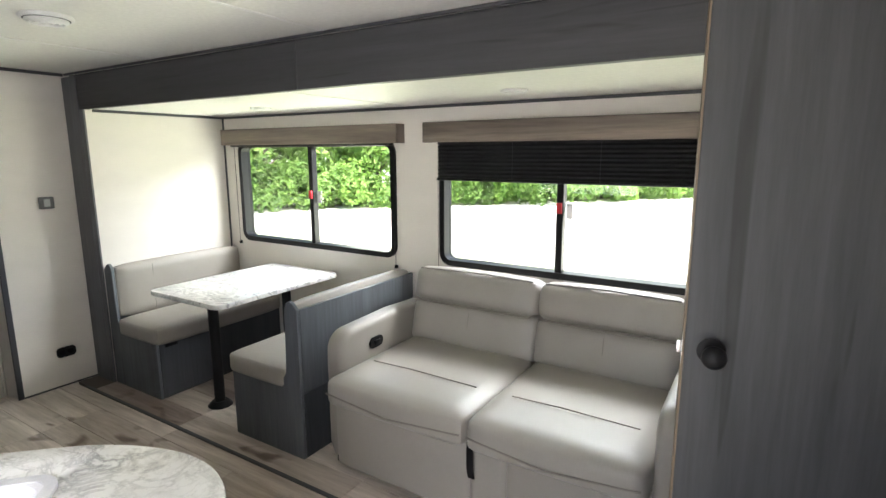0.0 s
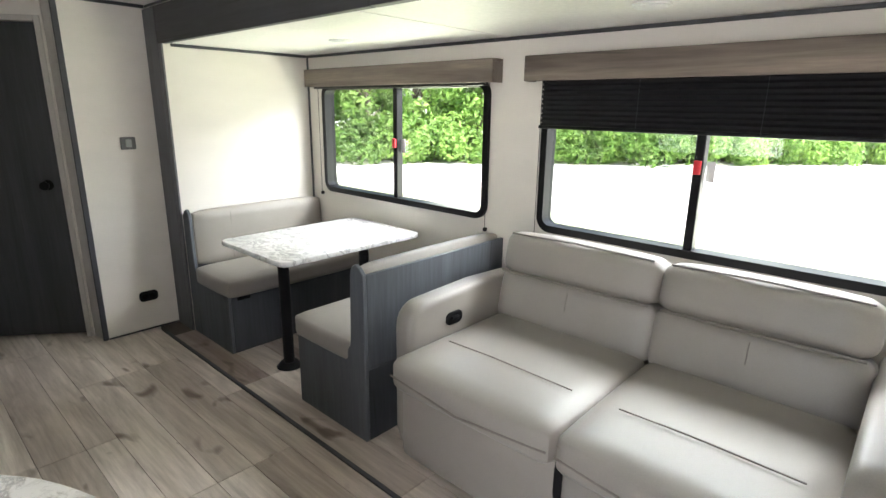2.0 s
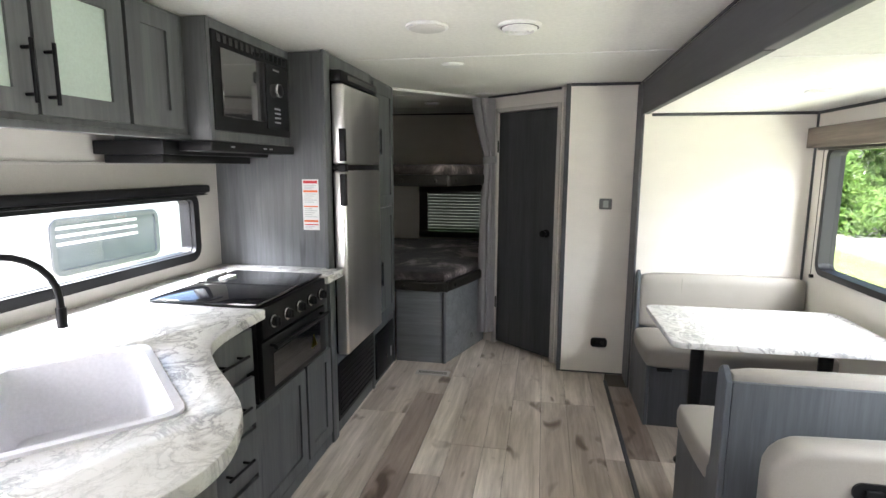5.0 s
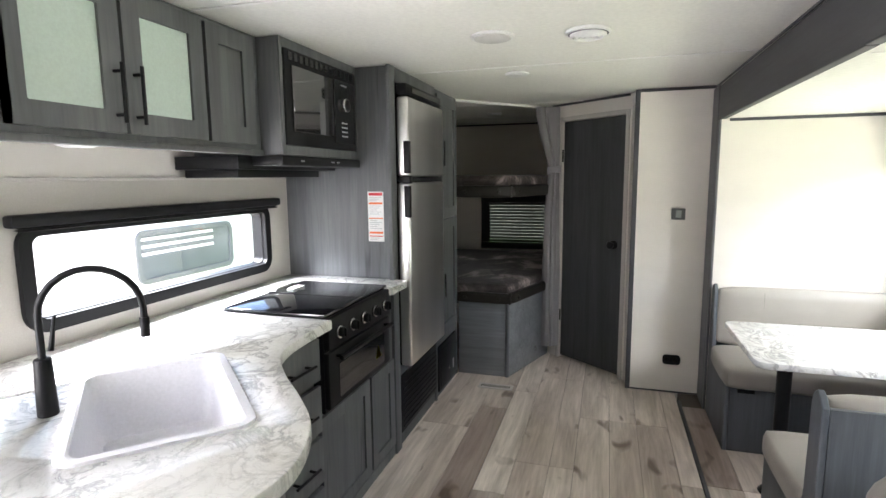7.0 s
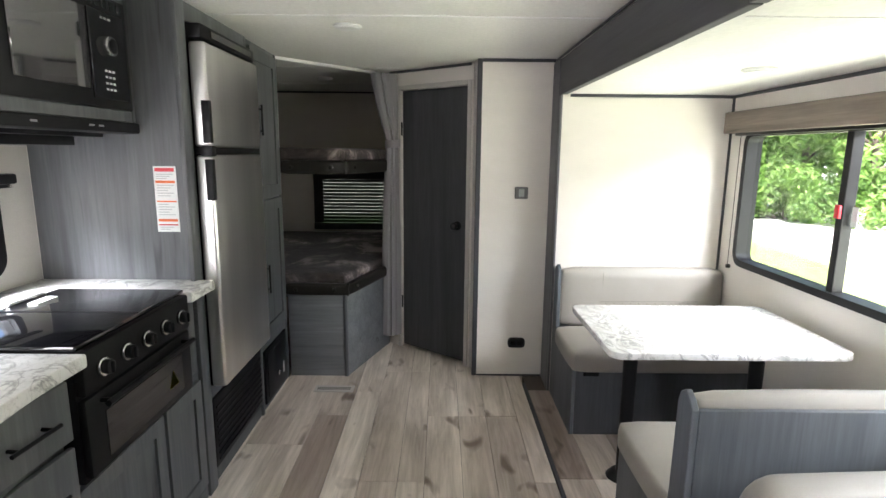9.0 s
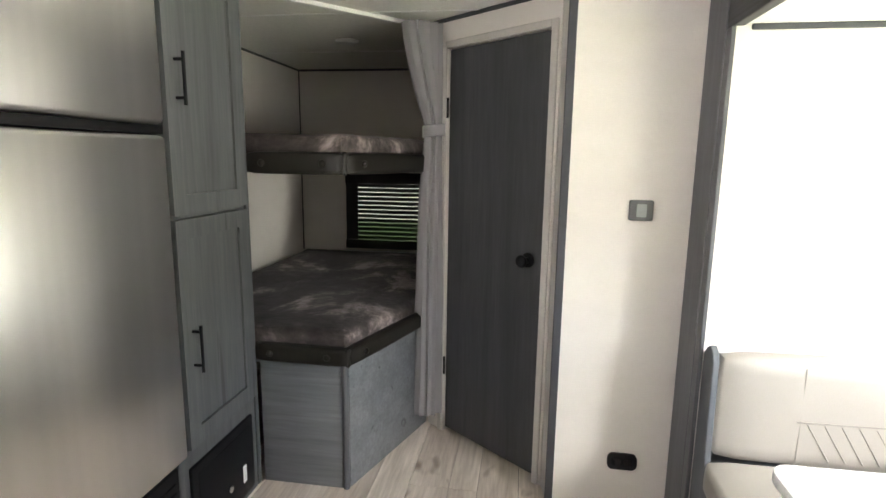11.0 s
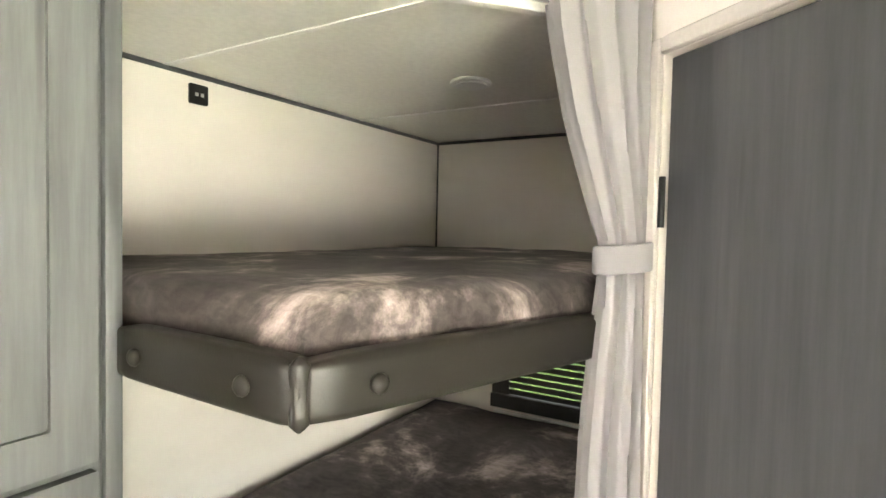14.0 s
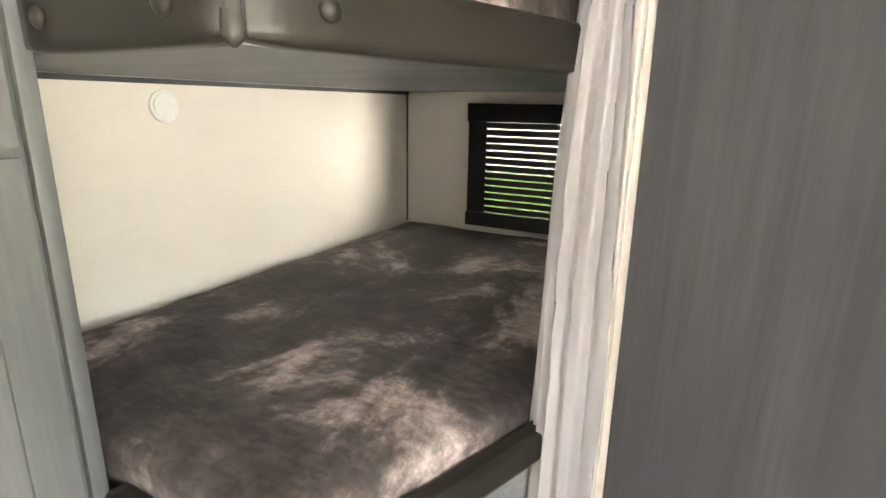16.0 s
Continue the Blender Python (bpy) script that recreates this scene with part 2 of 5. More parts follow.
M_DINE = wood("blue_grey_dinette_wood", (0.07, 0.078, 0.088), (0.115, 0.125, 0.138))
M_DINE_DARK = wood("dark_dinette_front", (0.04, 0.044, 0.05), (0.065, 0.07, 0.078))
M_BUNKBASE = wood("grey_bunk_board", (0.14, 0.148, 0.155), (0.21, 0.218, 0.225), "y")
M_DOOR = wood("charcoal_door", (0.038, 0.04, 0.043), (0.066, 0.068, 0.072))
M_FRAME = surface("taupe_door_casing", (0.52, 0.49, 0.46), 0.5, vary=0.04, relief=0.05)
M_VALANCE = wood("barnwood_valance", (0.05, 0.037, 0.028), (0.27, 0.22, 0.18), "x", 0.6, 1.2)
M_VALANCE_END = wood("barnwood_valance_end", (0.1, 0.08, 0.065), (0.2, 0.165, 0.14), "z", 0.6)
M_PLANK = plank_material("taupe_oak_vinyl_plank")
M_SUBFLOOR = surface("dark_floor_joint", (0.1, 0.08, 0.065), 0.7)
M_MARBLE = marble_material("white_marble_laminate")
M_SOFA = surface("beige_leatherette", (0.285, 0.262, 0.236), 0.42, vary=0.05, scale=5, fine=330, relief=0.2)
M_PIPING = surface("dark_beige_piping", (0.2, 0.18, 0.16), 0.5, relief=0)
M_BENCH = surface("taupe_bench_vinyl", (0.3, 0.275, 0.245), 0.5, vary=0.05, scale=6, fine=380, relief=0.2)
M_BLACK = surface("black_plastic", (0.008, 0.008, 0.009), 0.42, vary=0.1, relief=0.05)
M_BLACK.node_tree.nodes["Principled BSDF"].inputs["Specular IOR Level"].default_value = 0.18
M_BLIND = surface("black_pleated_cloth", (0.012, 0.012, 0.014), 0.85, vary=0.15, relief=0.1)
M_GLOSSBLACK = surface("black_glass", (0.012, 0.012, 0.014), 0.06, vary=0.05, relief=0, coat=0.4)
M_STEEL = brushed_steel("brushed_stainless_steel")
M_CHROME = surface("satin_chrome", (0.7, 0.7, 0.7), 0.2, 1.0, vary=0.05, relief=0)
M_WHITE = surface("white_plastic", (0.75, 0.75, 0.74), 0.4, vary=0.03, relief=0.03)
M_SINK = surface("white_composite_sink", (0.74, 0.74, 0.78), 0.5, vary=0.03, relief=0.03)
M_FROST = surface("frosted_mint_glass", (0.52, 0.62, 0.55), 0.35, vary=0.05, scale=2, relief=0.02)
M_PLUSH = plush_material("grey_brown_plush")
M_BRONZE = surface("bronze_padded_vinyl", (0.017, 0.015, 0.012), 0.4, vary=0.1, fine=300, relief=0.1)
M_BRONZE.node_tree.nodes["Principled BSDF"].inputs["Specular IOR Level"].default_value = 0.3
M_CURTAIN = surface("grey_curtain_cloth", (0.27, 0.258, 0.268), 0.85, vary=0.02, scale=6, fine=500, relief=0.2, sheen=0.2)
M_FOAM = surface("pale_mint_foam", (0.5, 0.56, 0.53), 0.9, vary=0.05, relief=0.2)
M_GLASS = glass_material("window_glass")
# tint added so the outdoors does not burn out at the bunk exposure
M_DIM_GLASS = glass_material("dimmed_bunk_glass", (0.2, 0.215, 0.195))
M_SCREEN = glass_material("screened_window_glass", (0.74, 0.76, 0.75))
M_RED = surface("red_plastic", (0.55, 0.02, 0.03), 0.4, relief=0)
M_ORANGE = surface("orange_print", (0.75, 0.16, 0.05), 0.6, relief=0)
M_YELLOW = surface("yellow_print", (0.8, 0.7, 0.03), 0.6, relief=0)
M_PAPER = surface("white_paper", (0.75, 0.75, 0.74), 0.7, vary=0.02, relief=0)
M_PRINT = surface("grey_print", (0.45, 0.45, 0.46), 0.7, relief=0)
M_EDGE = surface("tan_edge_banding", (0.2, 0.145, 0.095), 0.5, relief=0)
M_BARK = surface("tree_bark", (0.12, 0.09, 0.07), 0.9, vary=0.3, fine=20, stretch=(1, 1, 0.2), relief=0.6)
M_LEAF = leaf_material("green_leaves", (0.1, 0.2, 0.035), (0.28, 0.42, 0.1))
M_LEAF_DARK = leaf_material("deep_green_leaves", (0.08, 0.165, 0.035), (0.22, 0.35, 0.08))
M_GROUND = ground_material("gravel_and_grass")
M_TRAILER = surface("white_trailer_siding", (0.78, 0.78, 0.77), 0.4, vary=0.03, relief=0.05)
M_TRAILER_GREY = surface("grey_trailer_trim", (0.14, 0.145, 0.155), 0.4, relief=0)

# ---- mesh helpers ----
PLACE = {}


def thing(name, at, label, category, group="", kind=""):
    """An Empty at the thing's base."""
    ob = new(name)
    ob.location = at
    ob.empty_display_size = 0.1
    PLACE[ob.name] = Matrix.Translation(at)
    return tagged(ob, label, category, group, kind)


def mesh_of(name, bm, material, smooth=True):
    me = bpy.data.meshes.new(name)
    bm.normal_update()
    bm.to_mesh(me)
    bm.free()
    for mm in material if isinstance(material, (list, tuple)) else [material]:
        me.materials.append(mm)
    if smooth:
        me.polygons.foreach_set("use_smooth", [True] * len(me.polygons))
        me.set_sharp_from_angle(angle=radians(38))
    return me


def part(name, bm, material, parent, label="", smooth=True):
    ob = new(name, mesh_of(name, bm, material, smooth))
    if parent is not None:
        ob.parent = parent
        ob.matrix_parent_inverse = PLACE[parent.name].inverted() if parent.name in PLACE else Matrix.Identity(4)
    PLACE[ob.name] = Matrix.Identity(4)
    return tagged(ob, label)


def solid(name, bm, material, label, category, group="", kind="", smooth=True):
    """A thing or a piece of the setting that is one mesh."""
    return tagged(part(name, bm, material, None, "", smooth), label, category, group, kind)


def box(x0, y0, z0, x1, y1, z1, r=0.0, seg=2, bm=None, m=None):
    bm = bm or bmesh.new()
    mid = Vector(((x0 + x1) / 2, (y0 + y1) / 2, (z0 + z1) / 2))
    size = (abs(x1 - x0), abs(y1 - y0), abs(z1 - z0))
    mat = Matrix.Translation(mid) @ Matrix.Diagonal((*size, 1))
    if m is not None:
        mat = m @ mat
    g = bmesh.ops.create_cube(bm, size=1, matrix=mat)
    if r:
        es = list({e for v in g["verts"] for e in v.link_edges})
        bmesh.ops.bevel(bm, geom=es, offset=min(r, min(size) * 0.48), segments=seg, affect="EDGES", profile=0.5)
    return bm


def tube(points, radius, bm=None, n=10, caps=True):
    """A round bar along points."""
    bm = bm or bmesh.new()
    pts = [Vector(p) for p in points]
    rings = []
    up = None
    for i, p in enumerate(pts):
        d = (pts[min(i + 1, len(pts) - 1)] - pts[max(i - 1, 0)]).normalized()
        if up is None:
            up = d.orthogonal().normalized()
        up = (up - d * up.dot(d)).normalized()
        side = d.cross(up)
        rad = radius[i] if isinstance(radius, (list, tuple)) else radius
        rings.append([bm.verts.new(p + rad * (math.cos(a) * up + math.sin(a) * side)) for a in [2 * math.pi * k / n for k in range(n)]])
    for a, b in zip(rings, rings[1:]):
        for k in range(n):
            bm.faces.new((a[k], a[(k + 1) % n], b[(k + 1) % n], b[k]))
    if caps:
        bm.faces.new(rings[0][::-1])
        bm.faces.new(rings[-1])
    return bm


def prism(outline, z0, z1, r=0.0, seg=2, bm=None):
    """A plate of the plan's outline, with rounded top and bottom edges."""
    bm = bm or bmesh.new()
    vs = [bm.verts.new((x, y, z0)) for x, y in outline]
    f = bm.faces.new(vs)
    if f.normal.z > 0 or sum((b[0] - a[0]) * (b[1] + a[1]) for a, b in zip(outline, outline[1:] + outline[:1])) < 0:
        f.normal_flip()
    g = bmesh.ops.extrude_face_region(bm, geom=[f])
    top = [v for v in g["geom"] if isinstance(v, bmesh.types.BMVert)]
    bmesh.ops.translate(bm, verts=top, vec=(0, 0, z1 - z0))
    bmesh.ops.recalc_face_normals(bm, faces=bm.faces[:])
    if r:
        es = [e for e in bm.edges if abs(e.verts[0].co.z - e.verts[1].co.z) < 1e-6]
        bmesh.ops.bevel(bm, geom=es, offset=r, segments=seg, affect="EDGES", profile=0.5)
    return bm


def cushion(x0, y0, z0, x1, y1, z1, r=0.04, puff=0.02, cuts=9, m=None, bm=None, lump=0.0):
    """A soft box: rounded edges, faces that swell."""
    own = bmesh.new()
    bmesh.ops.create_cube(own, size=2)
    bmesh.ops.subdivide_edges(own, edges=own.edges[:], cuts=cuts, use_grid_fill=True)
    h = Vector((abs(x1 - x0) / 2, abs(y1 - y0) / 2, abs(z1 - z0) / 2))
    c = Vector(((x0 + x1) / 2, (y0 + y1) / 2, (z0 + z1) / 2))
    rr = min(r, min(h) * 0.95)
    for v in own.verts:
        p = v.co.copy()
        swell = [(1 - p[(k + 1) % 3] ** 2) * (1 - p[(k + 2) % 3] ** 2) * p[k] * puff for k in range(3)]
        p = Vector([math.copysign(abs(t) ** 0.75, t) for t in p])
        q = Vector([p[k] * h[k] for k in range(3)])
        inner = Vector([max(-(h[k] - rr), min(h[k] - rr, q[k])) for k in range(3)])
        d = q - inner
        if d.length > 1e-9:
            q = inner + d.normalized() * min(rr, max(abs(t) for t in d)) if sum(abs(t) > 1e-9 for t in d) > 1 else inner + d
        q += Vector(swell)
        if lump:
            q += Vector((0, 0, lump * noise.noise(Vector((q.x * 6, q.y * 6, c.x)))))
        v.co = c + q
    if m is not None:
        own.transform(m)
    if bm is None:
        return own
    me = bpy.data.meshes.new("tmp")
    own.to_mesh(me)
    own.free()
    bm.from_mesh(me)
    bpy.data.meshes.remove(me)
    return bm


def disc(at, axis, radius, depth, bm=None, n=20, r=0.0, r2=None):
    """A short round piece along an axis, that begins at at."""
    bm = bm or bmesh.new()
    axis = Vector(axis).normalized()
    rot = Vector((0, 0, 1)).rotation_difference(axis).to_matrix().to_4x4()
    m = Matrix.Translation(Vector(at) + axis * depth / 2) @ rot
    g = bmesh.ops.create_cone(bm, cap_ends=True, segments=n, radius1=radius, radius2=radius if r2 is None else r2, depth=depth, matrix=m)
    if r:
        es = [e for e in {e for v in g["verts"] for e in v.link_edges} if len([f for f in e.link_faces if len(f.verts) > 4]) == 1]
        bmesh.ops.bevel(bm, geom=es, offset=r, segments=2, affect="EDGES", profile=0.5)
    return bm


def rounded(w, h, r, n=6):
    """The outline of a rounded rectangle about the origin."""
    out = []
    for cx, cy, a0 in ((w / 2 - r, h / 2 - r, 0), (-w / 2 + r, h / 2 - r, 90), (-w / 2 + r, -h / 2 + r, 180), (w / 2 - r, -h / 2 + r, 270)):
        for k in range(n + 1):
            a = radians(a0 + 90 * k / n)
            out.append((cx + r * math.cos(a), cy + r * math.sin(a)))
    return out


def ring(w, h, r, width, depth, m, bm=None):
    """A rounded frame: width inward, depth along the local z."""
    bm = bm or bmesh.new()
    o, i = rounded(w, h, r), rounded(w - 2 * width, h - 2 * width, max(r - width, 0.004))
    rows = [[bm.verts.new(m @ Vector((x, y, z))) for x, y in pts] for pts, z in ((o, 0), (o, depth), (i, depth), (i, 0))]
    k = len(o)
    for a, b in zip(rows, rows[1:] + rows[:1]):
        for j in range(k):
            bm.faces.new((a[j], a[(j + 1) % k], b[(j + 1) % k], b[j]))
    bmesh.ops.recalc_face_normals(bm, faces=bm.faces[:])
    return bm


def plate(w, h, r, depth, m, bm=None):
    """A rounded plate in the local xy plane."""
    own = prism(rounded(w, h, r), 0, depth)
    own.transform(m)
    if bm is None:
        return own
    me = bpy.data.meshes.new("tmp")
    own.to_mesh(me)
    own.free()
    bm.from_mesh(me)
    bpy.data.meshes.remove(me)
    return bm


def facing(at, normal):
    """A pose whose local z is the normal and whose local y is up."""
    z = Vector(normal).normalized()
    x = Vector((0, 0, 1)).cross(z).normalized()
    return Matrix.Translation(at) @ Matrix((x, z.cross(x), z)).transposed().to_4x4()


# ---- sizes of the trailer ----
CEIL, SLIDE_CEIL = 1.98, 1.76
KITCHEN_Y, BODY_Y, SLIDE_Y = 0.0, 2.265, 3.2
REAR_X, PILLAR_X, FRONT_X = -5.82, -3.96, 0.95
SLIDE_X0, SLIDE_X1 = -3.735, -0.27
GROUND_Z = -0.75
DOOR_A, DOOR_B = Vector((-4.098, 1.768, 0)), Vector((-4.552, 1.206, 0))
ALONG = (DOOR_B - DOOR_A).normalized()
OUTWARD = Vector((-ALONG.y, ALONG.x, 0))
if OUTWARD.dot(Vector((1, -1, 0))) < 0:
    OUTWARD = -OUTWARD


def wall_with_hole(axis, at, thick, a0, a1, z0, z1, holes):
    """A wall across an axis, from a0 to a1, with rectangular holes (a0, z0, a1, z1) through it."""
    bm = bmesh.new()

    def put(p, q, s, t):
        if q - p > 1e-4 and t - s > 1e-4:
            if axis == "y":
                box(p, at, s, q, at + thick, t, bm=bm)
            else:
                box(at, p, s, at + thick, q, t, bm=bm)

    cur = a0
    for h0, hz0, h1, hz1 in sorted(holes):
        put(cur, h0, z0, z1)
        put(h0, h1, z0, hz0)
        put(h0, h1, hz1, z1)
        cur = h1
    put(cur, a1, z0, z1)
    return bm


def structure(name, bm, material, label, category="wall"):
    return solid(name, bm, material, label, category, kind="structure", smooth=False)


# ---- outdoors ----
bm = bmesh.new()
bmesh.ops.create_grid(bm, x_segments=40, y_segments=40, size=400, matrix=Matrix.Translation((0, 0, GROUND_Z)))
structure("ground", bm, M_GROUND, "pale sunlit gravel lot with strips of grass", "ground")

# ---- shell ----
floor = structure("floor", box(REAR_X, 0, -0.12, FRONT_X, 2.095, -0.008), M_SUBFLOOR, "taupe grey wood-look vinyl plank floor", "floor")
slide_floor = structure("slide_floor", box(SLIDE_X0, 2.115, -0.1, SLIDE_X1, SLIDE_Y, -0.004), M_SUBFLOOR, "wood-look plank floor of the slide-out", "floor")
structure("floor_trim", box(SLIDE_X0 - 0.1, 2.095, -0.1, SLIDE_X1, 2.115, 0.006, 0.003), M_TRIM, "dark metal strip along the slide-out floor", "trim")
structure("floor_edge", box(SLIDE_X1, 2.095, -0.1, FRONT_X, BODY_Y, -0.002), M_SUBFLOOR, "narrow floor strip beside the bedroom door", "floor")
structure("floor_corner", box(PILLAR_X - 0.1, 2.115, -0.1, SLIDE_X0, BODY_Y, -0.002), M_SUBFLOOR, "narrow floor strip at the pillar", "floor")

# the second hole is the unseen, assumed entry doorway for the fill lamp
structure("wall_kitchen", wall_with_hole("y", -0.05, 0.05, REAR_X, FRONT_X, -0.1, CEIL, [(-2.53, 1.01, -1.38, 1.295), (-0.58, 0.0, 0.16, 1.86)]), M_WALL, "cream linen-textured wallboard behind the kitchen")
structure("wall_rear", wall_with_hole("x", REAR_X - 0.05, 0.05, -0.05, BODY_Y, -0.1, CEIL, [(0.395, 0.72, 1.155, 1.22)]), M_WALL, "cream wallboard behind the bunks")
structure("wall_front", box(FRONT_X, -0.05, -0.1, FRONT_X + 0.05, BODY_Y, CEIL), M_WALL, "cream wallboard towards the bedroom")
structure("wall_bath", box(REAR_X, 1.245, -0.1, DOOR_B.x, 1.285, CEIL), M_WALL, "cream wallboard beside the bunks")
structure("wall_pillar", box(PILLAR_X - 0.04, 1.80, -0.1, PILLAR_X, BODY_Y, CEIL), M_WALL, "cream wallboard with thermostat and outlet")
structure("wall_body_rear", box(REAR_X, BODY_Y, -0.1, SLIDE_X0 - 0.04, BODY_Y + 0.04, CEIL), M_WALL, "cream wallboard")
structure("wall_body_front", box(SLIDE_X1 + 0.04, BODY_Y, -0.1, FRONT_X + 0.05, BODY_Y + 0.04, CEIL), M_WALL, "cream wallboard")
structure("wall_slide_header", box(SLIDE_X0 - 0.04, BODY_Y + 0.005, SLIDE_CEIL + 0.06, SLIDE_X1 + 0.04, BODY_Y + 0.04, CEIL), M_WALL, "wall above the slide-out opening")
W1, W2 = (-3.54, 0.862, -2.13, 1.545), (-1.77, 0.86, -0.37, 1.545)
structure("wall_slide", wall_with_hole("y", SLIDE_Y, 0.05, SLIDE_X0 - 0.04, SLIDE_X1 + 0.04, -0.1, SLIDE_CEIL + 0.1, [W1, W2]), M_WALL, "cream linen wallboard with two windows")
structure("wall_slide_rear", box(SLIDE_X0 - 0.04, BODY_Y - 0.02, -0.1, SLIDE_X0, SLIDE_Y, SLIDE_CEIL + 0.1), M_WALL, "cream wallboard at the dinette end")
structure("wall_slide_front", box(SLIDE_X1, BODY_Y - 0.02, -0.1, SLIDE_X1 + 0.04, SLIDE_Y, SLIDE_CEIL + 0.1), M_WALL, "cream wallboard at the sofa end")
bm = box(REAR_X - 0.05, -0.05, CEIL, FRONT_X + 0.05, BODY_Y + 0.04, CEIL + 0.08)
structure("ceiling", bm, M_CEIL, "white textured vinyl ceiling with battens", "ceiling")
for x in (-5.2, -4.36, -2.985, -1.75, -0.5):
    structure("ceiling_batten", box(x - 0.009, 0.0, CEIL - 0.004, x + 0.009, BODY_Y, CEIL, 0.002), M_SEAM, "thin white ceiling batten", "trim")
structure("slide_ceiling", box(SLIDE_X0, BODY_Y + 0.005, SLIDE_CEIL, SLIDE_X1, SLIDE_Y, SLIDE_CEIL + 0.06), M_CEIL, "white ceiling of the slide-out", "ceiling")
structure("slide_ceiling_batten", box(-2.03, BODY_Y + 0.03, SLIDE_CEIL - 0.003, -2.018, SLIDE_Y, SLIDE_CEIL, 0.001), M_SEAM, "thin white ceiling batten", "trim")

# diagonal bathroom wall with its door
diag = Matrix.Translation(DOOR_A) @ Matrix((ALONG, -OUTWARD, Vector((0, 0, 1)))).transposed().to_4x4()
DL = (DOOR_B - DOOR_A).length
D0, D1, DH = 0.038, 0.612, 1.848
bm = box(0.0, 0, -0.1, D0, 0.04, CEIL, m=diag)
box(D1, 0, -0.1, DL, 0.04, CEIL, bm=bm, m=diag)
box(D0, 0, DH, D1, 0.04, CEIL, bm=bm, m=diag)
structure("wall_bath_door", bm, M_WALL, "diagonal cream wall with the bathroom door")
structure("wall_bath_return", prism([(-3.962, 1.80), (-3.962, 1.84), (-4.11, 1.81), (-4.096, 1.772)], -0.1, CEIL), M_FRAME, "taupe panel between the pillar and the bathroom door")
structure("wall_bath_inside", box(-0.02, 0.3, -0.1, DL, 0.32, CEIL, m=diag), M_WALL, "plain wall inside the bathroom")
door = thing("door_1", tuple(diag @ Vector(((D0 + D1) / 2, 0.02, 0))), "closed charcoal wood-grain bathroom door with a black knob", "door", kind="structure")
part("door_leaf", box(D0 + 0.004, 0.012, 0.02, D1 - 0.004, 0.04, DH - 0.004, 0.002, 1, m=diag), M_DOOR, door)
bm = box(D0 - 0.03, -0.012, 0.0, D0, 0.0, DH + 0.03, 0.003, 1, m=diag)
box(D1, -0.012, 0.0, D1 + 0.03, 0.0, DH + 0.03, 0.003, 1, bm=bm, m=diag)
box(D0, -0.012, DH, D1, 0.0, DH + 0.03, 0.003, 1, bm=bm, m=diag)
part("door_casing", bm, M_FRAME, door, "taupe casing")


def knob_set(parent, at, normal):
    n = Vector(normal).normalized()
    k = part("door_knob", disc(at, n, 0.031, 0.008, n=24, r=0.003), M_BLACK, parent, "round black knob")
    part("neck", disc(Vector(at) + n * 0.008, n, 0.012, 0.026, n=16), M_BLACK, k)
    b = bmesh.new()
    bmesh.ops.create_uvsphere(b, u_segments=20, v_segments=12, radius=0.027, matrix=Matrix.Translation(Vector(at) + n * 0.048) @ Vector((0, 0, 1)).rotation_difference(n).to_matrix().to_4x4() @ Matrix.Diagonal((1, 1, 0.72, 1)))
    part("grip", b, M_BLACK, k)


knob_set(door, diag @ Vector((0.118, 0.012, 0.955)), OUTWARD)
for z in (1.59, 0.35):
    part("hinge", tube([diag @ Vector((D1 - 0.004, 0.0, z - 0.045)), diag @ Vector((D1 - 0.004, 0.0, z + 0.045))], 0.006, n=8), M_BLACK, door)


def trim_bar(x0, y0, z0, x1, y1, z1, name="trim", mat=M_TRIM):
    structure(name, box(x0, y0, z0, x1, y1, z1, 0.003, 1), mat, "thin dark corner trim", "trim")


# corner trims
trim_bar(PILLAR_X - 0.012, 1.782, 0.0, PILLAR_X + 0.004, 1.812, CEIL - 0.002)
trim_bar(PILLAR_X, 1.812, CEIL - 0.02, PILLAR_X + 0.008, BODY_Y - 0.02, CEIL - 0.001)
trim_bar(PILLAR_X, 1.812, 0.0, PILLAR_X + 0.006, BODY_Y - 0.02, 0.012)
structure("trim_diagonal", box(0.012, -0.008, CEIL - 0.018, DL, 0.0, CEIL - 0.001, 0.002, 1, m=diag), M_TRIM, "thin dark corner trim", "trim")
trim_bar(SLIDE_X0, SLIDE_Y - 0.012, 0.02, SLIDE_X0 + 0.012, SLIDE_Y, SLIDE_CEIL)
trim_bar(SLIDE_X0, BODY_Y + 0.02, SLIDE_CEIL - 0.018, SLIDE_X0 + 0.008, SLIDE_Y - 0.012, SLIDE_CEIL - 0.001)
trim_bar(SLIDE_X0 + 0.012, SLIDE_Y - 0.008, SLIDE_CEIL - 0.018, SLIDE_X1, SLIDE_Y, SLIDE_CEIL - 0.001)
trim_bar(REAR_X, 0.0, 0.66, REAR_X + 0.009, 0.009, CEIL - 0.002)
trim_bar(REAR_X + 0.009, 0.0, CEIL - 0.016, -3.93, 0.007, CEIL - 0.001)
trim_bar(REAR_X, 0.009, CEIL - 0.016, REAR_X + 0.007, 1.245, CEIL - 0.001)
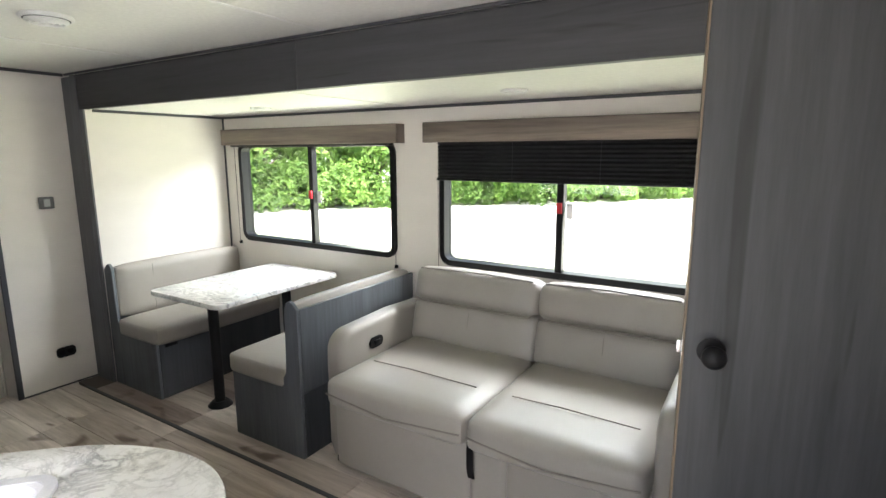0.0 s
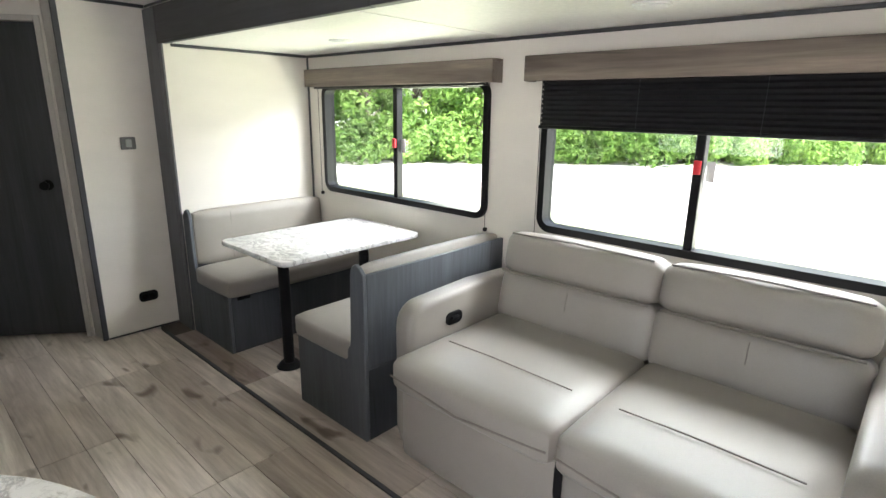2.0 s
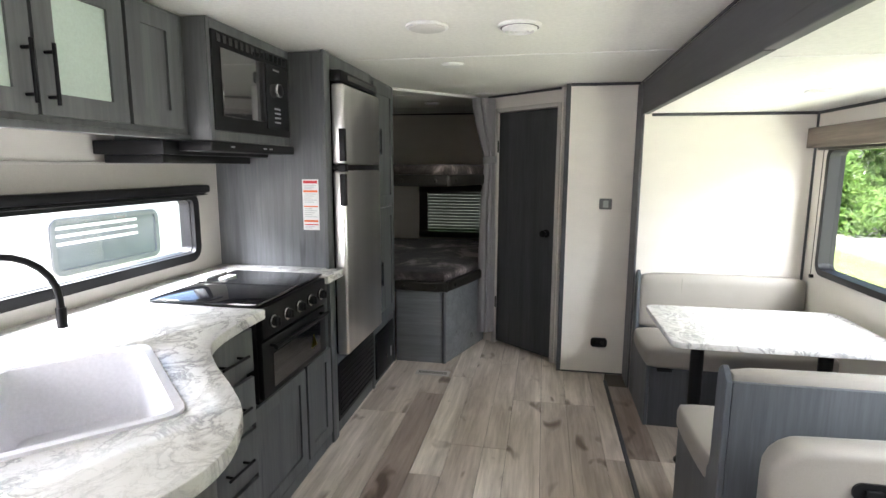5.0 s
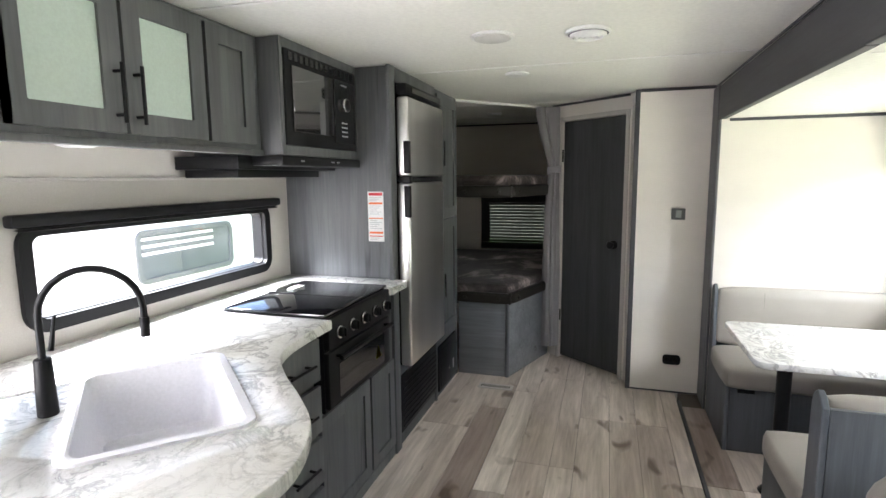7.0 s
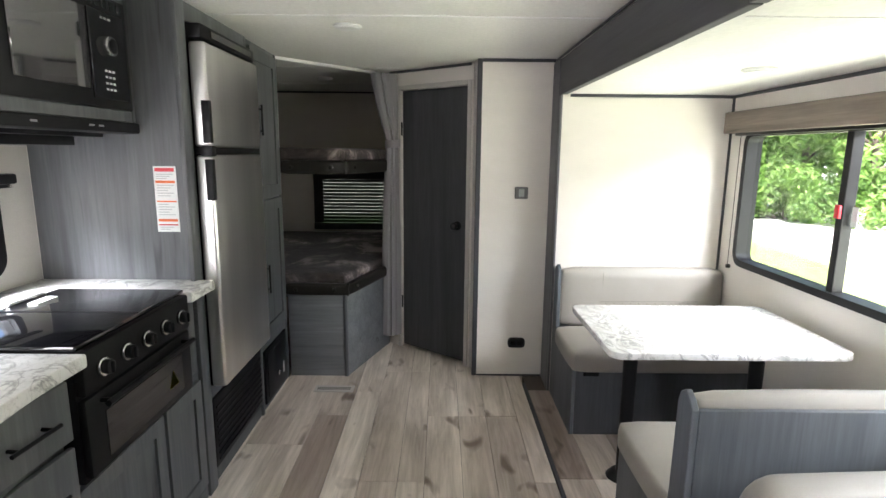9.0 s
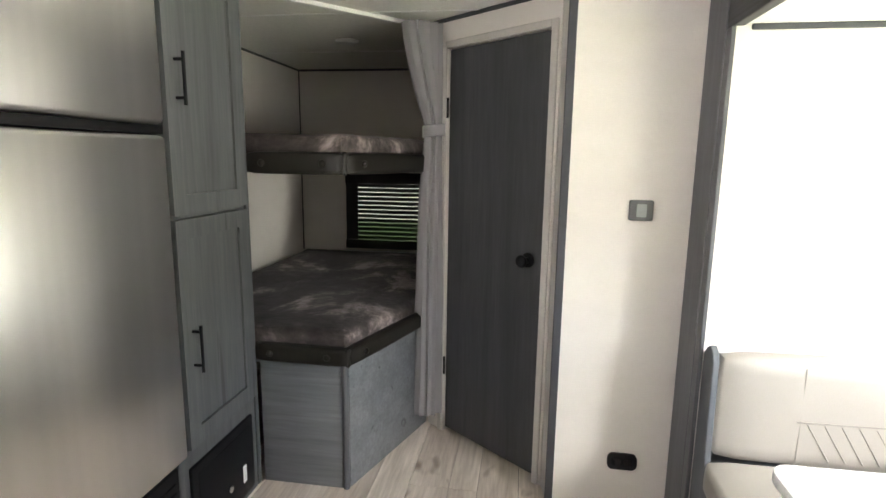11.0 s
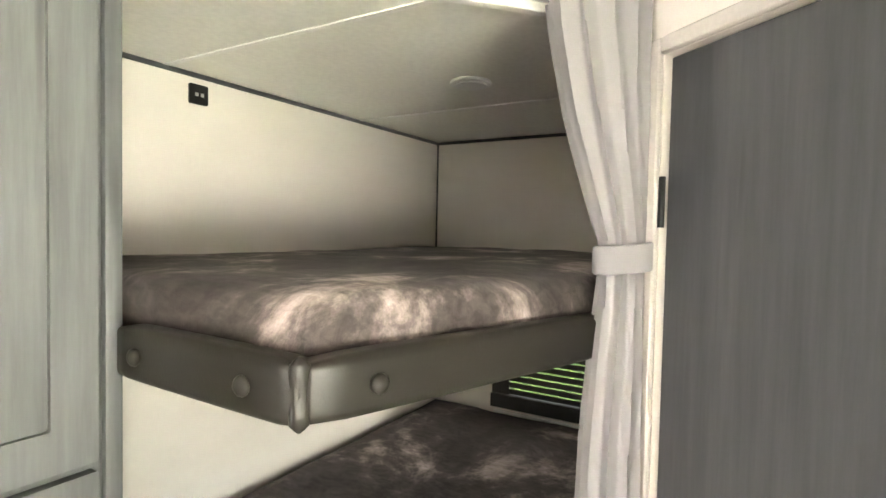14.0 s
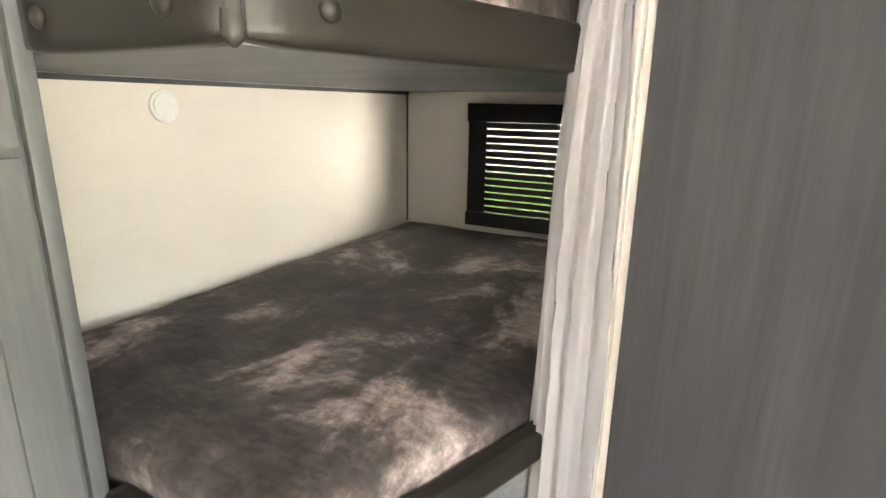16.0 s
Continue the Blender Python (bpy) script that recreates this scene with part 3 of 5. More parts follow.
# slide-out opening: fascia boards and jambs
fascia_z = 1.952
structure("fascia_1", box(SLIDE_X0 - 0.16, 2.235, SLIDE_CEIL - 0.005, -1.905, BODY_Y + 0.004, fascia_z, 0.004), M_FASCIA, "charcoal wood-grain fascia over the slide-out", "trim")
structure("fascia_2", box(-1.895, 2.228, SLIDE_CEIL - 0.005, SLIDE_X1 + 0.1, BODY_Y + 0.004, fascia_z, 0.004), M_FASCIA, "charcoal wood-grain fascia over the slide-out", "trim")
structure("fascia_backing", box(SLIDE_X0 - 0.16, BODY_Y - 0.012, fascia_z + 0.002, SLIDE_X1 + 0.1, BODY_Y, CEIL - 0.016), M_FASCIA, "dark strip above the fascia", "trim")
trim_bar(PILLAR_X + 0.01, BODY_Y - 0.02, CEIL - 0.015, FRONT_X, BODY_Y - 0.013, CEIL - 0.001)
structure("slide_jamb", box(PILLAR_X + 0.008, BODY_Y - 0.035, 0.0, SLIDE_X0 - 0.042, BODY_Y - 0.002, fascia_z, 0.003), M_GREYTRIM, "grey wood jamb of the slide-out", "trim")
structure("slide_jamb_edge", box(SLIDE_X0 - 0.04, BODY_Y - 0.034, 0.0, SLIDE_X0 + 0.004, BODY_Y - 0.021, SLIDE_CEIL - 0.006, 0.003), M_GREYTRIM, "grey edge strip of the slide-out wall", "trim")

# ---- windows ----


def slider_window(name, at, normal, w, h, screened, label, red=True):
    """A two-pane slider in a black frame; at is its centre on the inner wall."""
    m = facing(at, normal)
    win = thing(name, at, label, "window", kind="structure")
    part("window_frame", ring(w + 0.04, h + 0.04, 0.075, 0.034, 0.02, m), M_BLACK, win)
    part("frame_lining", ring(w, h, 0.055, 0.014, -0.06, m), M_BLACK, win)
    part("mullion", box(-0.018, -h / 2 + 0.01, -0.045, 0.018, h / 2 - 0.01, 0.006, 0.004, 1, m=m), M_BLACK, win)
    for k, s in enumerate((-1, 1)):
        g = part("pane", box(min(0, s * w / 2) + 0.012, -h / 2 + 0.012, -0.038 - k * 0.008, max(0, s * w / 2) - 0.012, h / 2 - 0.012, -0.034 - k * 0.008, m=m), M_SCREEN if screened == s else M_GLASS, win, smooth=False)
        g.visible_shadow = False
    if red:
        part("latch", box(-0.014, -0.02, 0.006, 0.014, 0.035, 0.018, 0.003, m=m), M_RED, win, "red release latch")
        part("sticker", box(0.024, -0.05, -0.03, 0.056, 0.03, -0.029, m=m), M_PAPER, win, "small white sticker")
    return win


slider_window("window_1", ((W1[0] + W1[2]) / 2, SLIDE_Y, (W1[1] + W1[3]) / 2), (0, -1, 0), W1[2] - W1[0], W1[3] - W1[1], -1, "black-framed sliding window beside the dinette")
slider_window("window_2", ((W2[0] + W2[2]) / 2, SLIDE_Y, (W2[1] + W2[3]) / 2), (0, -1, 0), W2[2] - W2[0], W2[3] - W2[1], -1, "black-framed sliding window over the sofa")


def valance(x0, x1, label):
    v = thing("valance", ((x0 + x1) / 2, SLIDE_Y, 1.6), label, "valance", "window valances")
    part("front_board", box(x0, 3.118, 1.548, x1, 3.134, 1.66, 0.003, 1), M_VALANCE, v)
    part("top_board", box(x0, 3.134, 1.646, x1, SLIDE_Y, 1.66), M_VALANCE, v)
    part("end_board", box(x0, 3.134, 1.548, x0 + 0.016, SLIDE_Y, 1.645), M_VALANCE_END, v)
    part("end_board", box(x1 - 0.016, 3.134, 1.548, x1, SLIDE_Y, 1.645), M_VALANCE_END, v)


valance(-3.665, -2.045, "weathered brown barnwood valance above the dinette window")
valance(-1.863, -0.322, "weathered brown barnwood valance above the sofa window")


def pleated(x0, x1, z0, z1, pitch, y, bm=None):
    """Folded cloth that hangs in horizontal pleats, across x."""
    bm = bm or bmesh.new()
    n = max(2, int((z1 - z0) / pitch) * 2)
    rows = []
    for k in range(n + 1):
        z = z1 + (z0 - z1) * k / n
        yy = y + (0.011 if k % 2 else -0.011)
        rows.append([bm.verts.new((x, yy, z)) for x in (x0, x1)] + [bm.verts.new((x, yy + 0.003, z)) for x in (x1, x0)])
    for a, b in zip(rows, rows[1:]):
        for j in range(4):
            bm.faces.new((a[j], a[(j + 1) % 4], b[(j + 1) % 4], b[j]))
    bm.faces.new(rows[0][::-1])
    bm.faces.new(rows[-1])
    return bm


shade = thing("pleated_shade", (-1.07, 3.16, 1.345), "black pleated shade partly lowered over the sofa window", "shade")
part("cloth", pleated(-1.785, -0.365, 1.352, 1.63, 0.02, 3.165), M_BLIND, shade, smooth=False)
part("bottom_rail", box(-1.79, 3.15, 1.336, -0.36, 3.18, 1.352, 0.004), M_BLACK, shade)
for x in (-1.32, -0.86):
    part("cord", tube([(x, 3.15, 1.345), (x, 3.15, 1.62)], 0.0011, n=5), M_TRIM, shade)
shade = thing("pleated_shade", (-2.86, 3.16, 1.53), "black pleated shade raised under the dinette valance", "shade")
part("cloth", pleated(-3.6, -2.12, 1.555, 1.63, 0.012, 3.165), M_BLIND, shade, smooth=False)
part("bottom_rail", box(-3.605, 3.15, 1.535, -2.115, 3.18, 1.556, 0.004), M_BLACK, shade)
for x, z in ((-3.605, 0.83), (-2.115, 0.8), (-1.8, 0.8), (-0.35, 0.8)):
    c = thing("shade_cord", (x, 3.18, z), "thin black shade cord with an end tab", "cord", "shade cords")
    part("line", tube([(x, 3.185, z), (x, 3.185, 1.56)], 0.0018, n=5), M_BLACK, c)
    part("tab", box(x - 0.008, 3.178, z - 0.02, x + 0.008, 3.2, z, 0.003), M_BLACK, c)

# kitchen window
kw = facing((-1.955, 0.0, 1.152), (0, 1, 0))
win = thing("window_3", (-1.955, 0.0, 1.152), "wide low black-framed window over the sink", "window", kind="structure")
part("window_frame", ring(1.2, 0.335, 0.07, 0.04, 0.022, kw), M_BLACK, win)
part("frame_lining", ring(1.15, 0.285, 0.05, 0.018, -0.055, kw), M_BLACK, win)
g = part("pane", box(-0.565, -0.135, -0.035, 0.565, 0.135, -0.031, m=kw), M_GLASS, win, smooth=False)
g.visible_shadow = False
sh = thing("rolled_shade", (-1.98, 0.03, 1.32), "black shade rolled up above the kitchen window", "shade")
part("rail", box(-2.62, 0.004, 1.308, -1.33, 0.045, 1.345, 0.008), M_BLACK, sh)
part("cloth", pleated(-2.6, -1.35, 1.294, 1.308, 0.006, 0.028), M_BLIND, sh, smooth=False)

# bunk window with its slatted shade
bw = facing((REAR_X, 0.775, 0.97), (1, 0, 0))
win = thing("window_4", (REAR_X, 0.775, 0.97), "small black-framed bunk window", "window", kind="structure")
part("window_frame", ring(0.82, 0.55, 0.04, 0.055, 0.02, bw), M_BLACK, win)
part("frame_lining", ring(0.76, 0.5, 0.03, 0.02, -0.05, bw), M_BLACK, win)
g = part("pane", box(-0.37, -0.24, -0.04, 0.37, 0.24, -0.036, m=bw), M_DIM_GLASS, win, smooth=False)
g.visible_shadow = False
part("window_sill", box(-0.42, -0.32, 0.0, 0.42, -0.305, 0.012, 0.003, m=bw), M_WHITE, win, "thin pale sill")
sh = thing("slatted_shade", (REAR_X + 0.03, 0.775, 0.97), "black slatted shade over the bunk window", "shade")
part("top_rail", box(-0.42, 0.2, 0.022, 0.42, 0.28, 0.05, 0.004, m=bw), M_BLIND, sh)
part("bottom_rail", box(-0.42, -0.28, 0.022, 0.42, -0.215, 0.05, 0.004, m=bw), M_BLIND, sh)
part("side_rail", box(-0.42, -0.215, 0.022, -0.33, 0.2, 0.03, m=bw), M_BLIND, sh)
part("side_rail", box(0.33, -0.215, 0.022, 0.42, 0.2, 0.03, m=bw), M_BLIND, sh)
for k in range(13):
    z = -0.2 + k * 0.032
    part("slat", box(-0.33, -0.0132, -0.006, 0.33, 0.0132, -0.003, m=bw @ Matrix.Translation((0, z, 0.032)) @ pose(0, 0, 0, 18)), M_BLIND, sh, smooth=False)

# ---- kitchen ----


def arc(cx, cy, r, a0, a1, n):
    return [(cx + r * math.cos(radians(a0 + (a1 - a0) * k / n)), cy + r * math.sin(radians(a0 + (a1 - a0) * k / n))) for k in range(n + 1)]


def smooth_line(pts, n=6):
    """A Catmull-Rom line through the points."""
    out = []
    for i in range(len(pts) - 1):
        p = [Vector(pts[max(0, min(len(pts) - 1, i + k))]) for k in (-1, 0, 1, 2)]
        for j in range(n):
            t = j / n
            out.append(tuple(0.5 * (2 * p[1] + (p[2] - p[0]) * t + (2 * p[0] - 5 * p[1] + 4 * p[2] - p[3]) * t * t + (3 * p[1] - p[0] - 3 * p[2] + p[3]) * t ** 3)))
    out.append(tuple(pts[-1]))
    return out


bulge = smooth_line([(-1.95, 0.685), (-1.75, 0.69), (-1.58, 0.725), (-1.44, 0.83), (-1.32, 0.95), (-1.2, 1.05), (-1.05, 1.105), (-0.92, 1.09), (-0.82, 1.01), (-0.765, 0.88), (-0.75, 0.7), (-0.75, 0.4), (-0.75, 0.02)], 5)
top_outline = [(-2.73, 0.002), (-2.73, 0.2), (-1.95, 0.2)] + bulge[:-1] + [(-0.75, 0.002)]
SINK_C, SINK_U = Vector((-1.215, 0.63, 0)), Vector((0.68, 0.733, 0)).normalized()
SINK_V = Vector((-SINK_U.y, SINK_U.x, 0))
sink_m = Matrix.Translation(SINK_C + Vector((0, 0, 0.93))) @ Matrix((SINK_U, SINK_V, Vector((0, 0, 1)))).transposed().to_4x4()
SW, SD = 0.54, 0.36
worktop = solid("worktop", prism(top_outline, 0.892, 0.93, 0.006), M_MARBLE, "white marble-pattern laminate worktop with a rounded peninsula end", "worktop")
# the hole for the sink
cut_me = mesh_of("sink_cut", plate(SW - 0.042, SD - 0.042, 0.04, 0.3, sink_m @ Matrix.Translation((0, 0, -0.15))), M_MARBLE)
cutter = bpy.data.objects.new("sink_cut", cut_me)
scene.collection.objects.link(cutter)
mod = worktop.modifiers.new("sink_hole", "BOOLEAN")
mod.object, mod.solver = cutter, "EXACT"
bpy.context.view_layer.update()
done = bpy.data.meshes.new_from_object(worktop.evaluated_get(bpy.context.evaluated_depsgraph_get()))
worktop.modifiers.clear()
worktop.data = done
bpy.data.objects.remove(cutter)
side_strip = solid("worktop_side_strip", box(-2.732, 0.2, 0.892, -2.535, 0.68, 0.93, 0.004), M_MARBLE, "marble-pattern filler strip beside the stove", "worktop")

sink = thing("sink", tuple(SINK_C + Vector((0, 0, 0.93))), "white square composite sink set into the marble worktop", "sink")
part("rim", ring(SW, SD, 0.045, 0.02, 0.007, sink_m), M_SINK, sink)
bm = bmesh.new()
rows = []
for (w, h, z) in ((SW - 0.034, SD - 0.034, 0.0055), (SW - 0.048, SD - 0.048, 0.002), (SW - 0.056, SD - 0.056, -0.015), (SW - 0.085, SD - 0.085, -0.155), (SW - 0.1, SD - 0.1, -0.172), (SW - 0.14, SD - 0.14, -0.18)):
    rows.append([bm.verts.new(sink_m @ Vector((x, y, z))) for x, y in rounded(w, h, 0.04)])
for a, b in zip(rows, rows[1:]):
    for j in range(len(a)):
        bm.faces.new((a[j], a[(j + 1) % len(a)], b[(j + 1) % len(a)], b[j]))
bm.faces.new(rows[-1])
part("bowl", bm, M_SINK, sink)
part("drain", disc(sink_m @ Vector((0, 0, -0.1795)), (0, 0, 1), 0.04, 0.004, r=0.001), M_CHROME, sink)

FB = Vector((-1.075, 0.47, 0.93))
fd = Vector((-0.64, 0.77, 0)).normalized()
faucet = thing("faucet", tuple(FB), "matte black gooseneck faucet with a side lever", "faucet")
part("base", disc(FB, (0, 0, 1), 0.021, 0.13, n=20, r=0.004, r2=0.017), M_BLACK, faucet)
neck = [FB + Vector((0, 0, 0.13)), FB + Vector((0, 0, 0.22))] + [FB + fd * (0.1 - 0.1 * math.cos(radians(a))) + Vector((0, 0, 0.22 + 0.1 * math.sin(radians(a)))) for a in range(15, 181, 15)] + [FB + fd * 0.2 + Vector((0, 0, 0.19))]
part("spout", tube(neck, 0.0075, n=12), M_BLACK, faucet)
part("spray_head", tube([FB + fd * 0.2 + Vector((0, 0, 0.2)), FB + fd * 0.2 + Vector((0, 0, 0.155))], 0.0105, n=12), M_BLACK, faucet)
part("lever", tube([FB + Vector((-0.02, 0.0, 0.14)), FB + Vector((-0.05, -0.02, 0.21))], [0.006, 0.004], n=8), M_BLACK, faucet)


def pull(parent, a, b, normal):
    """A bar handle on two posts."""
    a, b, n = Vector(a), Vector(b), Vector(normal)
    d = (b - a).normalized()
    h = part("handle", tube([a + n * 0.03, b + n * 0.03], 0.0055, n=10), M_BLACK, parent, "black bar handle")
    for p in (a + d * 0.022, b - d * 0.022):
        part("post", tube([p, p + n * 0.03], 0.005, n=8), M_BLACK, h)


def shaker(parent, m, w, h, mat, name="door", inset=0.055, panel=None):
    """A frame-and-panel door about the origin of m, its face along local z."""
    bm = ring(w, h, 0.004, inset, 0.018, m)
    f = part(name, bm, mat, parent)
    part("panel", box(-w / 2 + inset - 0.004, -h / 2 + inset - 0.004, 0.002, w / 2 - inset + 0.004, h / 2 - inset + 0.004, 0.009, m=m), panel or mat, f, smooth=False)
    return f


# base cabinet under the worktop
body = thing("base_cabinet", (-1.4, 0.4, 0.0), "grey wood-grain kitchen base cabinet with drawers and curved front", "cabinet")
front = [p for p in smooth_line([(-1.95, 0.6), (-1.75, 0.615), (-1.58, 0.655), (-1.45, 0.755), (-1.33, 0.875), (-1.2, 0.975), (-1.05, 1.03), (-0.93, 1.01), (-0.85, 0.94), (-0.8, 0.82), (-0.79, 0.6), (-0.79, 0.4), (-0.79, 0.02)], 4)]
bm = prism([(-1.95, 0.003)] + front + [(-0.79, 0.003)], 0.0, 0.891)
bmesh.ops.delete(bm, geom=[f for f in bm.faces if f.normal.z > 0.9], context="FACES")
part("body", bm, M_CAB, body)
for z0, z1 in ((0.7, 0.86), (0.5, 0.68), (0.3, 0.48), (0.08, 0.28)):
    dn = Vector((0.06, 1, 0)).normalized()
    fm = facing((-1.8, 0.612, (z0 + z1) / 2), dn)
    dr = part("drawer_front", box(-0.14, -(z1 - z0) / 2, 0.0, 0.14, (z1 - z0) / 2, 0.018, 0.004, m=fm), M_CAB, body)
    pull(dr, fm @ Vector((-0.07, 0.0, 0.018)), fm @ Vector((0.07, 0.0, 0.018)), dn)
cab = thing("stove_cabinet", (-2.23, 0.3, 0.0), "grey wood-grain cabinet under the stove", "cabinet")
part("body", box(-2.705, 0.003, 0.0, -1.952, 0.6, 0.555), M_CAB, cab, smooth=False)
shaker(cab, facing((-2.18, 0.6, 0.3), (0, 1, 0)), 0.43, 0.46, M_CAB)
shaker(cab, facing((-2.55, 0.6, 0.3), (0, 1, 0)), 0.27, 0.46, M_CAB)
part("toe_kick", box(-2.705, 0.6, 0.0, -1.952, 0.606, 0.05), M_CAB, cab, smooth=False)
part("filler", box(-2.705, 0.56, 0.557, -2.535, 0.6, 0.888), M_CAB, cab, smooth=False)

stove = thing("gas_stove", (-2.24, 0.45, 0.556), "black gas stove with glass cooktop cover and oven", "stove")
part("body", box(-2.53, 0.205, 0.557, -1.957, 0.64, 0.925, 0.003), M_BLACK, stove)
part("glass_cover", box(-2.53, 0.21, 0.93, -1.955, 0.655, 0.944, 0.005), M_GLOSSBLACK, stove, "glossy black glass cover")
part("cover_hinge", box(-2.45, 0.2, 0.944, -2.3, 0.22, 0.955, 0.003), M_WHITE, stove)
part("cover_gap", box(-2.25, 0.212, 0.944, -2.245, 0.65, 0.9455), M_BLACK, stove)
part("cover_label", box(-2.42, 0.25, 0.944, -2.33, 0.285, 0.945), M_PAPER, stove, "white label")
ctrl = part("control_panel", box(-2.53, 0.64, 0.805, -1.957, 0.668, 0.925, 0.006), M_BLACK, stove)
for k in range(5):
    x = -2.03 - k * 0.108
    kn = part("burner_knob", disc((x, 0.668, 0.862), (0, 1, 0), 0.026, 0.012, n=24, r=0.003), M_CHROME, ctrl, "black knob with a steel skirt")
    kn2 = disc((x, 0.68, 0.862), (0, 1, 0), 0.02, 0.016, n=20, r=0.003)
    box(x - 0.004, 0.69, 0.846, x + 0.004, 0.703, 0.878, 0.002, bm=kn2)
    part("knob_grip", kn2, M_BLACK, ctrl)
od = part("oven_door", box(-2.53, 0.64, 0.575, -1.957, 0.664, 0.795, 0.006), M_BLACK, stove)
part("oven_glass", box(-2.46, 0.664, 0.6, -2.03, 0.667, 0.735, 0.001, 1), M_GLOSSBLACK, od)
bm = tube([(-2.49, 0.695, 0.77), (-2.0, 0.695, 0.77)], 0.009)
for x in (-2.47, -2.02):
    tube([(x, 0.66, 0.77), (x, 0.695, 0.77)], 0.007, bm=bm)
part("oven_handle", bm, M_BLACK, od)
bm = bmesh.new()
tri_v = [bm.verts.new(v) for v in ((-2.42, 0.668, 0.64), (-2.36, 0.668, 0.64), (-2.39, 0.668, 0.695))]
bm.faces.new(tri_v)
bmesh.ops.solidify(bm, geom=bm.faces[:], thickness=0.001)
part("warning_sticker", bm, M_YELLOW, od, "yellow triangular warning sticker", smooth=False)

# backsplash and wall details
structure("backsplash", box(-2.733, 0.0005, 0.931, -0.75, 0.003, 1.0), M_SPLASH, "grey vinyl backsplash", "wall")
bm = wall_with_hole("y", 0.0005, 0.0025, -2.733, -0.75, 1.0, 1.44, [(-2.53, 1.0, -1.38, 1.295)])
structure("backsplash_upper", bm, M_SPLASH, "grey vinyl backsplash", "wall")
structure("backsplash_trim", box(-2.733, 0.0005, 1.44, -0.75, 0.008, 1.452, 0.002, 1), M_FRAME, "thin taupe trim on the backsplash", "trim")

# wall cabinets
UY = 0.33
uc = thing("wall_cabinet", (-1.5, 0.15, 1.55), "grey wood-grain wall cabinet with two frosted glass doors", "cabinet")
part("body", box(-2.085, 0.003, 1.552, -0.75, UY, CEIL - 0.002, 0.003), M_CAB, uc)
part("light_rail", box(-2.085, UY - 0.02, 1.532, -0.75, UY + 0.012, 1.552, 0.003), M_CAB, uc)
for x0, x1, pm in ((-1.16, -0.78, M_CAB), (-1.46, -1.13, M_FROST), (-1.78, -1.465, M_FROST), (-2.04, -1.79, M_CAB)):
    d = shaker(uc, facing(((x0 + x1) / 2, UY, 1.765), (0, 1, 0)), x1 - x0 - 0.006, 0.39, M_CAB, "cabinet_door", 0.06, pm)
    if pm is M_FROST:
        hx = x0 + 0.03 if x0 > -1.47 else x1 - 0.03
        pull(d, (hx, UY + 0.018, 1.595), (hx, UY + 0.018, 1.755), (0, 1, 0))
puck = thing("puck_light", (-1.45, 0.17, 1.55), "round white light under the wall cabinet", "light")
part("housing", disc((-1.45, 0.17, 1.552), (0, 0, -1), 0.055, 0.012, n=28, r=0.003), M_WHITE, puck)
part("lens", disc((-1.45, 0.17, 1.54), (0, 0, -1), 0.042, 0.004, n=28, r=0.002), M_WHITE, puck)

MX0, MX1, MY = -2.733, -2.087, 0.42
mc = thing("microwave_cabinet", ((MX0 + MX1) / 2, 0.2, 1.53), "grey wood-grain cabinet round the microwave", "cabinet")
part("body", box(MX0, 0.003, 1.532, MX1, MY, CEIL - 0.002, 0.004), M_CAB, mc)
for x0, x1 in ((MX0, -2.713), (-2.107, MX1)):
    part("face_stile", box(x0, MY, 1.532, x1, MY + 0.008, CEIL - 0.002, 0.002, 1), M_CAB, mc)
part("top_rail", box(-2.712, MY, 1.942, -2.108, MY + 0.007, CEIL - 0.002, 0.002, 1), M_CAB, mc)
part("bottom_rail", box(-2.712, MY, 1.532, -2.108, MY + 0.007, 1.57, 0.002, 1), M_CAB, mc)
mw = thing("microwave", ((MX0 + MX1) / 2, MY, 1.58), "black built-in microwave with a mirrored door", "microwave")
part("trim_frame", box(-2.71, MY, 1.572, -2.11, MY + 0.014, 1.94, 0.004), M_BLACK, mw)
for k in range(14):
    part("vent_slot", box(-2.68 + k * 0.04, MY + 0.014, 1.898, -2.656 + k * 0.04, MY + 0.017, 1.93, 0.001, 1), M_GLOSSBLACK, mw)
part("door_glass", box(-2.47, MY + 0.014, 1.625, -2.15, MY + 0.024, 1.88, 0.003, 1), surface("mirrored_dark_glass", (0.24, 0.24, 0.245), 0.05, 0.9, vary=0.03, relief=0), mw, "mirrored dark glass")
pnl = part("control_panel", box(-2.685, MY + 0.014, 1.6, -2.485, MY + 0.022, 1.885, 0.003, 1), M_GLOSSBLACK, mw)
part("dial", disc((-2.575, MY + 0.022, 1.775), (0, 1, 0), 0.033, 0.018, n=28, r=0.004), M_CHROME, pnl, "round chrome dial")
part("dial_cap", disc((-2.575, MY + 0.04, 1.775), (0, 1, 0), 0.024, 0.004, n=24, r=0.001), M_BLACK, pnl)
for r_ in range(5):
    for c_ in range(3):
        z = 1.63 + r_ * 0.02 if r_ < 4 else 1.86
        part("button", box(-2.6 + c_ * 0.02, MY + 0.022, z, -2.588 + c_ * 0.02, MY + 0.0235, z + 0.007), M_PRINT, pnl, smooth=False)
hood = thing("range_hood", ((MX0 + MX1) / 2, 0.25, 1.47), "slim black range hood below the microwave", "range hood")
part("body", box(MX0, 0.003, 1.478, -1.98, 0.3, 1.53, 0.004), M_BLACK, hood)
part("front_lip", box(MX0, 0.3, 1.492, -2.06, 0.44, 1.53, 0.006), M_BLACK, hood)
part("filter_box", box(-2.6, 0.03, 1.446, -2.0, 0.28, 1.478, 0.004), M_BLACK, hood)
